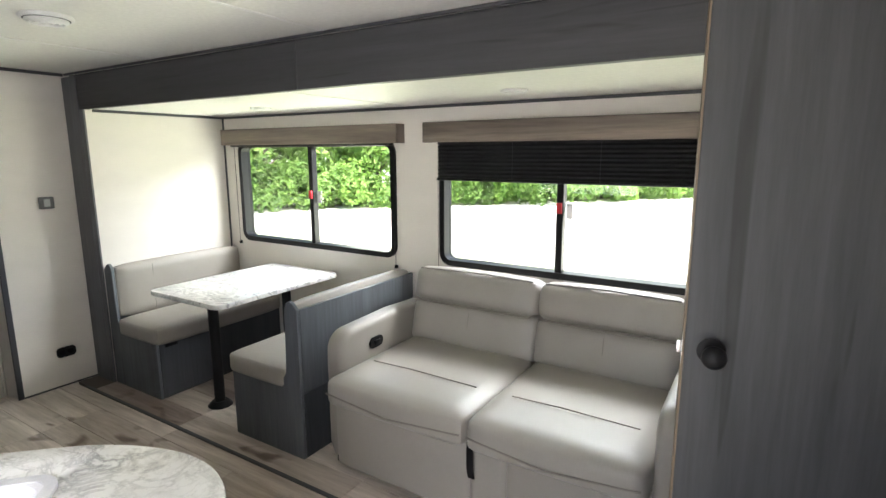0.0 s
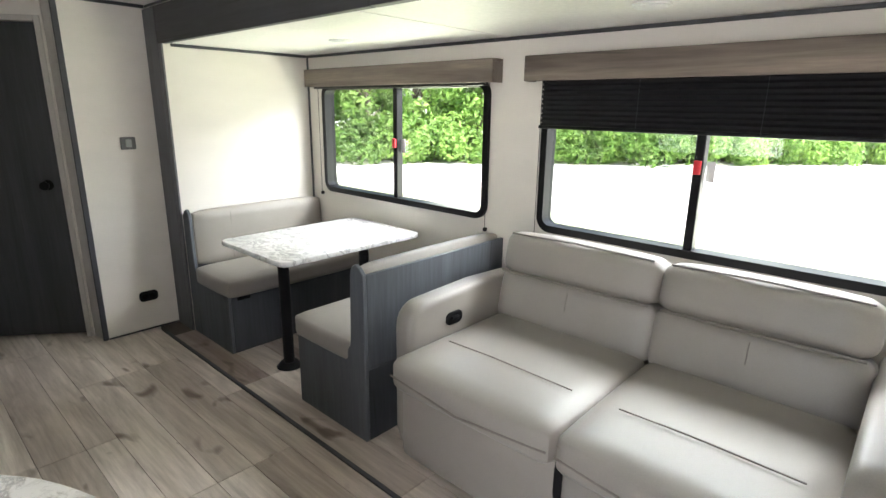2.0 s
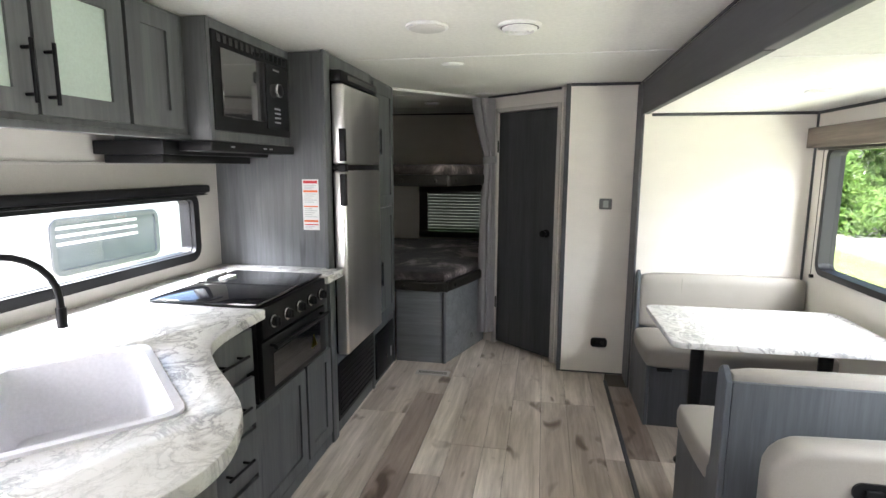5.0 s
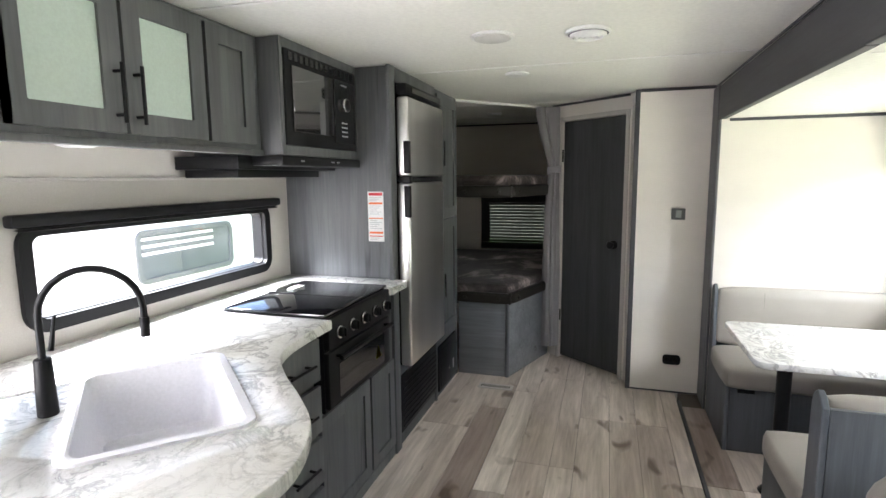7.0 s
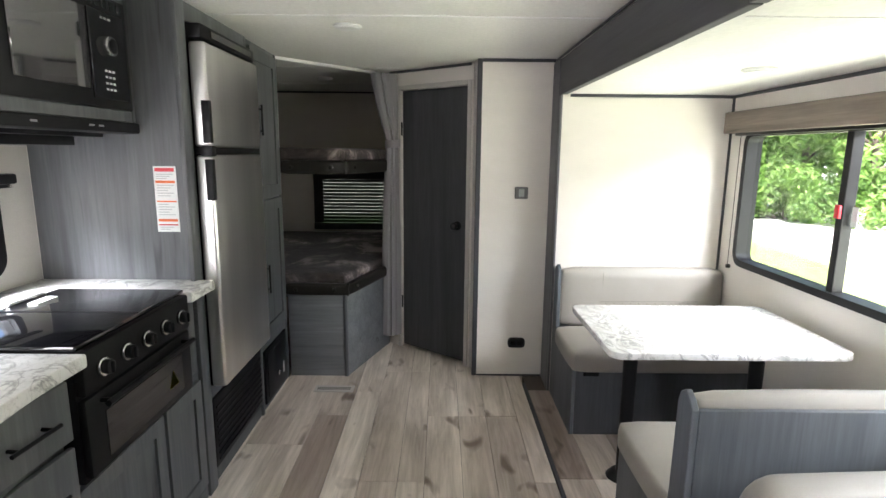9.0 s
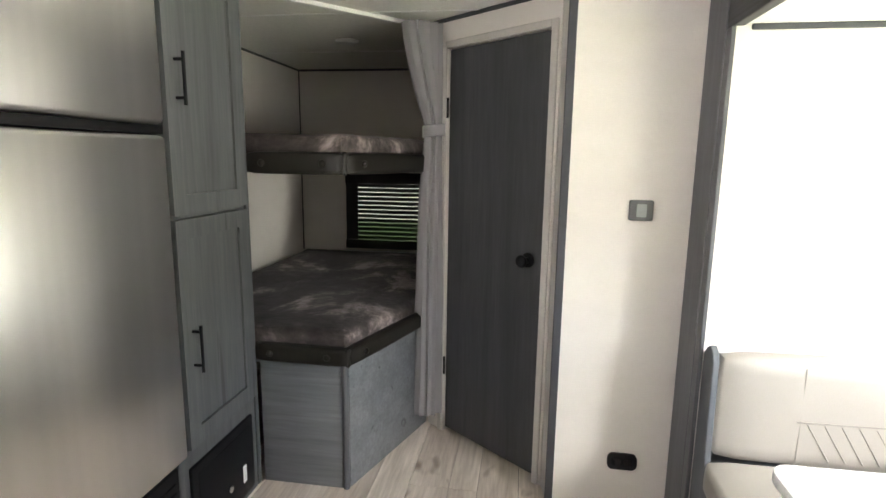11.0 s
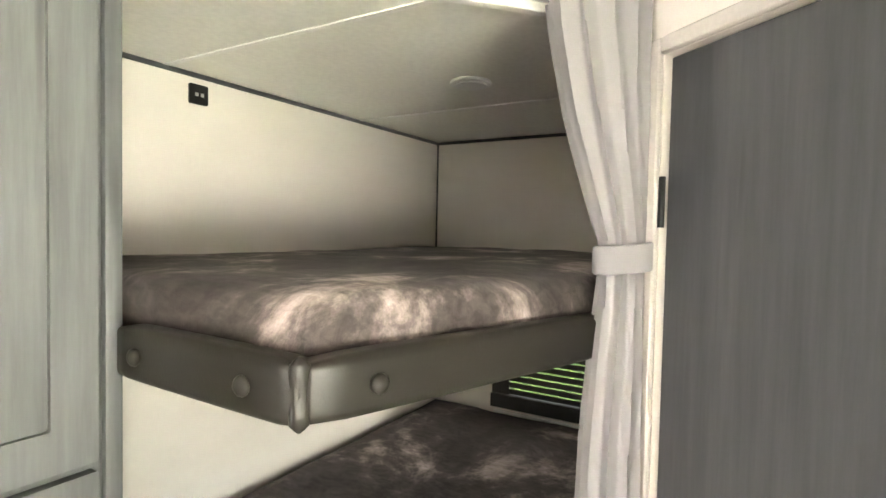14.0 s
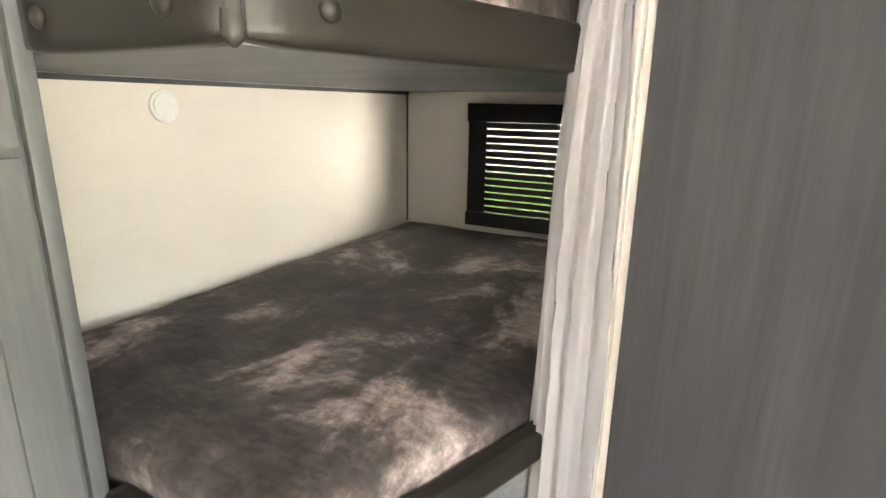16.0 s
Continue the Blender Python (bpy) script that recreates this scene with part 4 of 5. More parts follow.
for x in (-2.2, -2.45, -2.5):
    part("switch", box(x - 0.012, 0.44, 1.508, x + 0.012, 0.443, 1.514), M_PRINT, hood, smooth=False)

# tall cabinet with fridge and pantry
FY = 0.6
tall = thing("fridge_cabinet", (-3.07, 0.3, 0.0), "tall grey wood-grain cabinet round the fridge", "cabinet")
part("end_panel", box(-2.765, 0.004, 0.0, -2.735, FY, CEIL - 0.002, 0.002), M_PANEL, tall)
part("face_stile", box(-2.775, FY, 0.0, -2.703, FY + 0.018, CEIL - 0.002, 0.003), M_CAB, tall)
part("top_panel", box(-3.395, 0.02, 1.91, -2.776, FY + 0.012, CEIL - 0.002, 0.002), M_CAB, tall)
part("base_panel", box(-3.395, 0.02, 0.0, -2.776, FY, 0.455, 0.002), M_CAB, tall)
part("divider", box(-3.42, 0.02, 0.0, -3.396, FY + 0.012, CEIL - 0.002, 0.002), M_CAB, tall)
gr = part("grille", box(-3.39, FY, 0.075, -2.79, FY + 0.014, 0.39, 0.004), M_BLACK, tall, "black slotted vent grille")
for k in range(9):
    part("louvre", box(-3.37, FY + 0.014, 0.1 + k * 0.03, -2.81, FY + 0.02, 0.112 + k * 0.03, 0.002, 1), M_BLACK, gr)

fr = thing("refrigerator", (-3.04, 0.35, 0.455), "two-door brushed stainless steel refrigerator", "refrigerator")
part("body", box(-3.39, 0.05, 0.458, -2.785, FY + 0.022, 1.905, 0.004), M_BLACK, fr)
for nm, z0, z1 in (("freezer_door", 1.445, 1.835), ("fridge_door", 0.462, 1.415)):
    d = part(nm, box(-3.345, FY + 0.024, z0, -2.765, FY + 0.088, z1, 0.014, 3), M_STEEL, fr, "brushed stainless steel door")
    hz0, hz1 = (1.46, 1.62) if nm == "freezer_door" else (1.24, 1.4)
    part("handle", box(-2.785, FY + 0.06, hz0, -2.76, FY + 0.093, hz1, 0.005), M_BLACK, d, "black recessed handle")
part("middle_gap", box(-3.345, FY + 0.024, 1.418, -2.77, FY + 0.08, 1.442, 0.003), M_BLACK, fr)
part("hinge_cover", box(-2.795, FY + 0.05, 1.41, -2.758, FY + 0.095, 1.45, 0.004), M_BLACK, fr)
tp = part("top_control", box(-3.345, FY + 0.022, 1.845, -2.77, FY + 0.075, 1.9, 0.008), M_BLACK, fr)
part("display", box(-3.3, FY + 0.075, 1.86, -2.86, FY + 0.077, 1.887, 0.001, 1), M_GLOSSBLACK, tp)

pan = thing("pantry_cabinet", (-3.66, 0.3, 0.0), "tall grey wood-grain pantry with two doors", "cabinet")
part("body", box(-3.895, 0.004, 0.0, -3.422, FY, CEIL - 0.002, 0.003), M_CAB, pan)
part("corner_post", box(-3.925, 0.004, 0.0, -3.897, FY + 0.004, CEIL - 0.002, 0.006), M_CAB, pan)
for z0, z1, hz0, hz1 in ((1.18, 1.95, 1.51, 1.665), (0.41, 1.165, 0.668, 0.825)):
    d = shaker(pan, facing((-3.668, FY, (z0 + z1) / 2), (0, 1, 0)), 0.425, z1 - z0, M_CAB, "pantry_door", 0.062)
    pull(d, (-3.502, FY + 0.018, hz0), (-3.502, FY + 0.018, hz1), (0, 1, 0))
fp = part("fuse_panel", box(-3.85, FY, 0.035, -3.455, FY + 0.014, 0.345, 0.005), M_BLACK, pan, "black fuse panel door")
part("panel_recess", box(-3.82, FY + 0.014, 0.065, -3.485, FY + 0.018, 0.315, 0.003), M_BLACK, fp)
part("label", box(-3.78, FY + 0.018, 0.1, -3.755, FY + 0.0186, 0.17), M_PAPER, fp, "small white label", smooth=False)
part("latch", disc((-3.66, FY + 0.018, 0.14), (0, 1, 0), 0.014, 0.008, n=16, r=0.002), M_CHROME, fp)

notice = thing("warning_notice", (-2.733, 0.517, 1.245), "white printed warning notice with red headings", "notice")
part("paper", box(-2.735, 0.474, 1.12, -2.7335, 0.56, 1.372), M_PAPER, notice, smooth=False)
for z0, z1, mt in ((1.352, 1.366, M_RED), (1.308, 1.318, M_ORANGE), (1.235, 1.241, M_ORANGE), (1.16, 1.17, M_ORANGE), (1.145, 1.15, M_RED)):
    part("heading", box(-2.7335, 0.48, z0, -2.733, 0.554, z1), mt, notice, smooth=False)
for k, z in enumerate([1.34, 1.332, 1.324, 1.298, 1.288, 1.278, 1.268, 1.258, 1.225, 1.215, 1.205, 1.195, 1.185, 1.136, 1.128]):
    part("text_line", box(-2.7335, 0.484, z, -2.7331, 0.548 - 0.012 * (k % 3), z + 0.0035), M_PRINT, notice, smooth=False)

# ---- dinette ----
SEAT_Z, BACK_Z = 0.46, 0.8


def dinette_bench(name, x0, x1, back, label):
    """A bench whose backrest stands at x = back (x0 or x1); the end board has the seat's outline."""
    s = 1 if back == x0 else -1
    th = thing(name, ((x0 + x1) / 2, 2.7, 0.0), label, "bench", "dinette benches")
    y0, y1 = 2.245, 3.19
    front_x = x1 if s > 0 else x0
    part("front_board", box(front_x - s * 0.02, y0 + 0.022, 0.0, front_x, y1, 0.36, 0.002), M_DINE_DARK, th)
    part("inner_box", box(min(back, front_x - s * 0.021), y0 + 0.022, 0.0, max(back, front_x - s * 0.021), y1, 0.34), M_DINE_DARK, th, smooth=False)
    prof = [(front_x, 0.0), (front_x, 0.365)]
    seat_in = back + s * 0.095
    prof += [(seat_in + s * 0.05, 0.402), (seat_in + s * 0.02, 0.412), (seat_in + s * 0.004, 0.435), (seat_in, 0.47)]
    prof += [(seat_in - s * 0.008, BACK_Z - 0.04), (seat_in - s * 0.02, BACK_Z - 0.01), (seat_in - s * 0.045, BACK_Z + 0.005), (seat_in - s * 0.07, BACK_Z - 0.008), (back, BACK_Z - 0.035), (back, 0.0)]
    bm = bmesh.new()
    f = bm.faces.new([bm.verts.new((x, y0, z)) for x, z in prof])
    g = bmesh.ops.extrude_face_region(bm, geom=[f])
    bmesh.ops.translate(bm, verts=[v for v in g["geom"] if isinstance(v, bmesh.types.BMVert)], vec=(0, 0.02, 0))
    bmesh.ops.recalc_face_normals(bm, faces=bm.faces[:])
    es = [e for e in bm.edges if abs(e.verts[0].co.y - e.verts[1].co.y) < 1e-6]
    bmesh.ops.bevel(bm, geom=es, offset=0.003, segments=1, affect="EDGES")
    part("end_board", bm, M_DINE, th)
    part("back_board", box(min(back, back + s * 0.02), y0 + 0.021, 0.341, max(back, back + s * 0.02), y1, BACK_Z - 0.035, 0.003), M_DINE, th)
    sx0, sx1 = sorted((back + s * 0.1, front_x + s * 0.03))
    part("seat_cushion", cushion(sx0, y0 - 0.005, 0.345, sx1, y1, SEAT_Z, 0.03, 0.012), M_BENCH, th, "taupe vinyl seat cushion")
    bx0, bx1 = sorted((back + s * 0.022, back + s * 0.1))
    bc = part("back_cushion", cushion(bx0, y0 + 0.024, 0.45, bx1, y1, BACK_Z - 0.012, 0.03, 0.008), M_BENCH, th, "taupe vinyl back cushion")
    xs = back + s * 0.102
    part("stitch_line", tube([(xs + s * 0.004, 2.49, 0.6), (xs + s * 0.004, 3.05, 0.605)], 0.003, n=6), M_PIPING, bc)
    part("seam", tube([(xs + s * 0.004, 2.5, 0.47), (xs + s * 0.002, 2.5, BACK_Z - 0.03)], 0.0018, n=6), M_PIPING, bc)
    for k in range(11):
        y = 2.52 + k * 0.047
        part("quilting", tube([(xs + s * 0.005, y, 0.595), (xs + s * 0.004, y + 0.07, 0.48)], 0.0022, n=5), M_PIPING, bc)
    part("vent_plate", box(front_x, 2.3, 0.325, front_x + s * 0.006, 2.38, 0.345, 0.002), M_BLACK, th)
    return th


dinette_bench("dinette_bench", -3.732, -3.22, -3.732, "grey wood dinette bench with taupe cushions against the end wall")
dinette_bench("dinette_bench", -2.5, -1.99, -1.99, "grey wood dinette bench with taupe cushions backing the sofa")
TZ = 0.712
table = thing("dinette_table", (-2.86, 2.68, 0.0), "white marble-pattern dinette table on two black posts", "table")
to = [(x - 2.86, y + 2.668) for x, y in rounded(0.64, 0.92, 0.05)]
part("tabletop", prism(to, TZ - 0.028, TZ, 0.005), M_MARBLE, table, "white marble-pattern top")
for y in (2.4, 2.95):
    leg = part("leg", tube([(-2.86, y, 0.0), (-2.86, y, TZ - 0.03)], 0.03, n=20), M_BLACK, table, "black steel post")
    part("floor_socket", disc((-2.86, y, 0.0), (0, 0, 1), 0.075, 0.035, n=24, r=0.006, r2=0.045), M_BLACK, leg)
    part("top_plate", box(-2.93, y - 0.07, TZ - 0.045, -2.79, y + 0.07, TZ - 0.029, 0.004), M_BLACK, leg)

# ---- sofa ----
sofa = thing("sofa", (-1.06, 2.7, 0.0), "beige leatherette two-seat reclining sofa", "sofa")
part("base", box(-1.8, 2.33, 0.02, -0.32, 3.12, 0.36, 0.01), M_SOFA, sofa)


def sofa_arm(x0, x1, y0=2.29):
    bm = bmesh.new()
    prof = [(y0 + 0.02, 0.03), (y0, 0.1), (y0, 0.55)] + [(y0 + 0.1 - 0.1 * math.cos(radians(a)), 0.565 + 0.1 * math.sin(radians(a))) for a in (15, 35, 55, 75, 90)] + [(2.75, 0.678), (3.13, 0.66), (3.13, 0.03)]
    f = bm.faces.new([bm.verts.new((x0, y, z)) for y, z in prof])
    g = bmesh.ops.extrude_face_region(bm, geom=[f])
    bmesh.ops.translate(bm, verts=[v for v in g["geom"] if isinstance(v, bmesh.types.BMVert)], vec=(x1 - x0, 0, 0))
    bmesh.ops.recalc_face_normals(bm, faces=bm.faces[:])
    es = [e for e in bm.edges if abs(e.verts[0].co.x - e.verts[1].co.x) < 1e-6]
    bmesh.ops.bevel(bm, geom=es, offset=0.032, segments=4, affect="EDGES", profile=0.5)
    return part("armrest", bm, M_SOFA, sofa)


arm = sofa_arm(-1.89, -1.786, 2.315)
sofa_arm(-0.4, -0.285)
sw = part("recline_switch", plate(0.1, 0.055, 0.025, 0.008, facing((-1.787, 2.57, 0.555), (1, 0, 0))), M_BLACK, arm, "black oval recline switch")
part("switch_paddle", box(-1.779, 2.548, 0.545, -1.769, 2.592, 0.566, 0.003), M_BLACK, sw)
for x0, x1 in ((-1.782, -1.068), (-1.062, -0.402)):
    c = part("seat_cushion", cushion(x0, 2.195, 0.365, x1, 2.91, 0.5, 0.038, 0.012, 12), M_SOFA, sofa)
    part("stitching", tube([(x0 + 0.09, 2.44, 0.5165), (x0 + 0.3, 2.44, 0.521), (x1 - 0.07, 2.44, 0.5155)], 0.003, n=6), M_PIPING, c)
    part("front_seam", tube([(x0 + 0.012, 2.193, 0.43), ((x0 + x1) / 2, 2.174, 0.41), (x1 - 0.012, 2.193, 0.43)], 0.004, n=6), M_PIPING, c)
    lean = Matrix.Translation((0, 2.93, 0.5)) @ pose(0, 0, 0, -13) @ Matrix.Translation((0, -2.93, -0.5))
    lo = part("back_cushion", cushion(x0, 2.86, 0.46, x1, 3.03, 0.7, 0.04, 0.014, 10, m=lean), M_SOFA, sofa)
    hi = part("head_cushion", cushion(x0 + 0.006, 2.835, 0.69, x1 - 0.006, 3.05, 0.875, 0.045, 0.012, 10, m=lean), M_SOFA, sofa)
    part("piping", tube([lean @ Vector((x0 + 0.02, 2.838, 0.692)), lean @ Vector(((x0 + x1) / 2, 2.828, 0.691)), lean @ Vector((x1 - 0.02, 2.838, 0.692))], 0.006, n=8), M_PIPING, lo)
    part("top_piping", tube([lean @ Vector((x0 + 0.03, 2.852, 0.864)), lean @ Vector(((x0 + x1) / 2, 2.844, 0.872)), lean @ Vector((x1 - 0.03, 2.852, 0.864))], 0.0045, n=8), M_PIPING, hi)
    part("centre_seam", tube([lean @ Vector(((x0 + x1) / 2, 2.845, 0.58)), lean @ Vector(((x0 + x1) / 2, 2.845, 0.66))], 0.002, n=5), M_PIPING, lo)
for x0, x1 in ((-1.78, -1.075), (-1.07, -0.915), (-0.91, -0.41)):
    part("front_panel", cushion(x0, 2.255, 0.045, x1, 2.34, 0.395, 0.02, 0.006), M_SOFA, sofa)
bm = bmesh.new()
strap = [(-1.045, 2.228, 0.44), (-1.05, 2.222, 0.36), (-1.052, 2.226, 0.28), (-1.05, 2.236, 0.235)]
rows = [[bm.verts.new((x - 0.014, y, z)), bm.verts.new((x + 0.014, y, z)), bm.verts.new((x + 0.014, y + 0.004, z)), bm.verts.new((x - 0.014, y + 0.004, z))] for x, y, z in strap]
for a, b in zip(rows, rows[1:]):
    for j in range(4):
        bm.faces.new((a[j], a[(j + 1) % 4], b[(j + 1) % 4], b[j]))
bm.faces.new(rows[0][::-1])
bm.faces.new(rows[-1])
bmesh.ops.recalc_face_normals(bm, faces=bm.faces[:])
part("pull_strap", bm, M_BLACK, sofa, "black webbing strap")
for x in (-1.82, -0.34):
    for y in (2.36, 3.06):
        part("foot", box(x - 0.03, y - 0.03, 0.0, x + 0.03, y + 0.03, 0.032, 0.004), M_BLACK, sofa)

# ---- bunks ----
PLAN = [(REAR_X + 0.004, 0.012), (-3.93, 0.012), (-3.925, 0.985), (-4.56, 1.205), (REAR_X + 0.004, 1.235)]


def inset(poly, dist):
    """A convex outline drawn in by dist."""
    out, n = [], len(poly)
    c = Vector((sum(p[0] for p in poly) / n, sum(p[1] for p in poly) / n))
    lines = []
    for i in range(n):
        a, b = Vector(poly[i]), Vector(poly[(i + 1) % n])
        d = (b - a).normalized()
        nn = Vector((-d.y, d.x))
        if nn.dot(c - a) < 0:
            nn = -nn
        lines.append((a + nn * dist, d))
    for i in range(n):
        (p, d), (q, e) = lines[i - 1], lines[i]
        k = d.x * e.y - d.y * e.x
        t = ((q.x - p.x) * e.y - (q.y - p.y) * e.x) / k
        out.append(tuple(p + d * t))
    return out


def mattress(name, z0, z1, label):
    """A soft slab of the bunk's outline, with swollen top and uneven surface."""
    th = thing(name, (-4.8, 0.6, z0), label, "mattress", "bunk mattresses")
    o = inset(PLAN, 0.022)
    dense = []
    for i in range(len(o)):
        a, b = Vector(o[i]), Vector(o[(i + 1) % len(o)])
        k = max(4, int((b - a).length / 0.04))
        dense += [a.lerp(b, j / k) for j in range(k)]
    c = Vector((sum(p.x for p in dense) / len(dense), sum(p.y for p in dense) / len(dense)))
    bm = bmesh.new()
    h = z1 - z0
    rings = []
    for shrink, z in ((0.03, 0.0), (0.008, 0.012), (0.0, 0.03), (0.0, h * 0.6), (0.006, h - 0.02), (0.022, h - 0.006), (0.05, h)):
        rings.append([(p + (c - p).normalized() * shrink, z0 + z) for p in dense])
    for f in (0.12, 0.25, 0.4, 0.55, 0.7, 0.85):
        rings.append([(p.lerp(c, f), z1 + 0.004) for p in dense])
    vrows = []
    for ring_pts in rings:
        row = []
        for p, z in ring_pts:
            w = noise.noise(Vector((p.x * 5, p.y * 5, z0))) * 0.006 + noise.noise(Vector((p.x * 17, p.y * 17, z0))) * 0.003
            wob = noise.noise(Vector((p.x * 9, p.y * 9, z * 9))) * 0.006
            row.append(bm.verts.new((p.x + (wob if z > z0 + 0.02 else 0), p.y, z + (w if z > z0 + 0.05 else 0))))
        vrows.append(row)
    n = len(dense)
    for a, b in zip(vrows, vrows[1:]):
        for j in range(n):
            bm.faces.new((a[j], a[(j + 1) % n], b[(j + 1) % n], b[j]))
    mid = bm.verts.new((c.x, c.y, z1 + 0.004))
    for j in range(n):
        bm.faces.new((vrows[-1][j], vrows[-1][(j + 1) % n], mid))
    bm.faces.new(vrows[0][::-1])
    bmesh.ops.recalc_face_normals(bm, faces=bm.faces[:])
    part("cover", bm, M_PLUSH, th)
    e0, e1 = Vector(o[2]), Vector(o[3])
    part("foam_edge", tube([(*(e0.lerp(e1, k) + Vector((0.004, 0.012))), z0 + 0.018) for k in (0.3, 0.6, 0.98)], [0.004, 0.012, 0.016], n=8), M_FOAM, th, "pale foam showing under the cover")
    return th


def bunk_rail(parent, z0, z1):
    """The padded rail round the bunk's free edges, with its buttons."""
    a, b, c2 = Vector((-3.93, 0.606, 0)), Vector((-3.923, 0.99, 0)), Vector((-4.555, 1.2, 0))
    for p, q, frac in ((a, b, (0.17, 0.8)), (b, c2, (0.14,))):
        d = (q - p).normalized()
        nrm = Vector((d.y, -d.x, 0))
        if nrm.dot(Vector((1, 1, 0))) < 0:
            nrm = -nrm
        m = Matrix((d, -nrm, Vector((0, 0, 1)))).transposed().to_4x4()
        L = (q - p).length
        r_ = part("padded_rail", cushion(0.0, -0.022, z0, L + 0.008, 0.022, z1, 0.012, 0.002, 9, m=Matrix.Translation(p) @ m), M_BRONZE, parent, "bronze padded vinyl rail")
        for f in frac:
            o = p + d * L * f + Vector((0, 0, (z0 + z1) / 2)) + nrm * 0.022
            bb = bmesh.new()
            bmesh.ops.create_uvsphere(bb, u_segments=14, v_segments=8, radius=0.014, matrix=Matrix.Translation(o + nrm * 0.004) @ Vector((0, 0, 1)).rotation_difference(nrm).to_matrix().to_4x4() @ Matrix.Diagonal((1, 1, 0.6, 1)))
            part("button", bb, M_BRONZE, r_)
    bm = bmesh.new()
    rows = []
    h = z1 - z0
    for f, reach in ((-0.06, 0.002), (-0.01, 0.007), (0.06, 0.012), (0.25, 0.0135), (0.5, 0.013), (0.75, 0.0135), (0.94, 0.012), (1.02, 0.007), (1.07, 0.002)):
        flare = 0.02 * abs(f - 0.5) ** 2
        rows.append([bm.verts.new((-3.919 + flare + reach * math.cos(a) * (1 + 0.1 * math.cos(3 * a)), 0.99 + flare + reach * math.sin(a) * (1 + 0.1 * math.cos(3 * a)), z0 + h * f)) for a in [2 * math.pi * k / 20 for k in range(20)]])
    for p, q in zip(rows, rows[1:]):
        for k in range(20):
            bm.faces.new((p[k], p[(k + 1) % 20], q[(k + 1) % 20], q[k]))
    bm.faces.new(rows[0][::-1])
    bm.faces.new(rows[-1])
    part("rail_corner", bm, M_BRONZE, parent, "pinched vinyl corner")


low = thing("lower_bunk", (-4.8, 0.6, 0.0), "lower bunk on a grey wood box with a padded rail", "bunk bed", "bunks")
base = inset(PLAN, 0.012)
part("box_front", box(-3.955, 0.612, 0.0, -3.935, 0.965, 0.545, 0.002), M_BUNKBASE, low)
e0, e1 = Vector((-3.935, 0.978, 0)), Vector((-4.56, 1.19, 0))
d = (e1 - e0).normalized()
sm = Matrix.Translation(e0) @ Matrix((d, Vector((-d.y, d.x, 0)), Vector((0, 0, 1)))).transposed().to_4x4()
part("box_side", box(0.015, -0.004, 0.0, (e1 - e0).length, 0.016, 0.545, 0.002, m=sm), M_BUNKBASE, low)
part("corner_strip", tube([(-3.94, 0.972, 0.0), (-3.94, 0.972, 0.545)], 0.014, n=12), M_GREYTRIM, low)
part("deck", prism(inset(PLAN, 0.03), 0.52, 0.56), M_BUNKBASE, low, smooth=False)
bunk_rail(low, 0.546, 0.618)
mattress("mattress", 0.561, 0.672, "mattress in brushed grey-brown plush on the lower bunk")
up_ = thing("upper_bunk", (-4.8, 0.6, 1.29), "upper bunk board with a bronze padded rail", "bunk bed", "bunks")
part("deck", prism(inset(PLAN, 0.02), 1.3, 1.335), M_BUNKBASE, up_, smooth=False)
part("edge_trim", box(REAR_X + 0.01, 0.004, 1.285, -3.95, 0.02, 1.299), M_TRIM, up_, smooth=False)
bunk_rail(up_, 1.298, 1.378)
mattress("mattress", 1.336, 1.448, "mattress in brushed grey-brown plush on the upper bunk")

usb = thing("usb_outlet", (-4.46, 0.006, 1.917), "small black usb outlet on the bunk wall", "outlet")
part("plate", plate(0.06, 0.058, 0.005, 0.008, facing((-4.46, 0.0, 1.917), (0, 1, 0))), M_BLACK, usb)
for x in (-4.47, -4.452):
    part("port", box(x - 0.005, 0.008, 1.911, x + 0.005, 0.0095, 1.921), M_PRINT, usb, smooth=False)
lamp = thing("bunk_lamp", (-4.52, 0.0, 1.225), "round frosted reading lamp on the lower bunk wall", "lamp")
part("base", disc((-4.52, 0.0, 1.225), (0, 1, 0), 0.045, 0.01, n=28, r=0.003), M_WHITE, lamp)
part("lens", disc((-4.52, 0.01, 1.225), (0, 1, 0), 0.038, 0.008, n=28, r=0.004), M_WHITE, lamp)

# curtain on its ceiling track
structure("curtain_track", box(0, -0.012, CEIL - 0.02, 0.8, 0.012, CEIL - 0.001, 0.004, m=Matrix.Translation((-3.93, 0.57, 0)) @ pose(0, 0, 0, 0, 0, 138)), M_SEAM, "white curtain track on the ceiling", "trim")
curtain = thing("curtain", (-4.42, 1.2, 0.1), "grey cloth curtain gathered with a tie beside the door", "curtain")
bm = bmesh.new()
levels = [(1.955, 0.085, 0.045, -0.06), (1.9, 0.082, 0.045, -0.056), (1.75, 0.068, 0.045, -0.038), (1.6, 0.05, 0.04, -0.012), (1.52, 0.041, 0.036, 0.002), (1.485, 0.038, 0.034, 0.004), (1.45, 0.041, 0.036, 0.004), (1.2, 0.054, 0.044, -0.002), (0.9, 0.064, 0.048, -0.005), (0.55, 0.07, 0.05, -0.006), (0.3, 0.073, 0.05, -0.008), (0.1, 0.074, 0.05, -0.008)]
cross_a, cross_b = Vector((-0.45, 0.9, 0)).normalized(), Vector((0.9, 0.45, 0)).normalized()
NF = 180
rows = []
zs = []
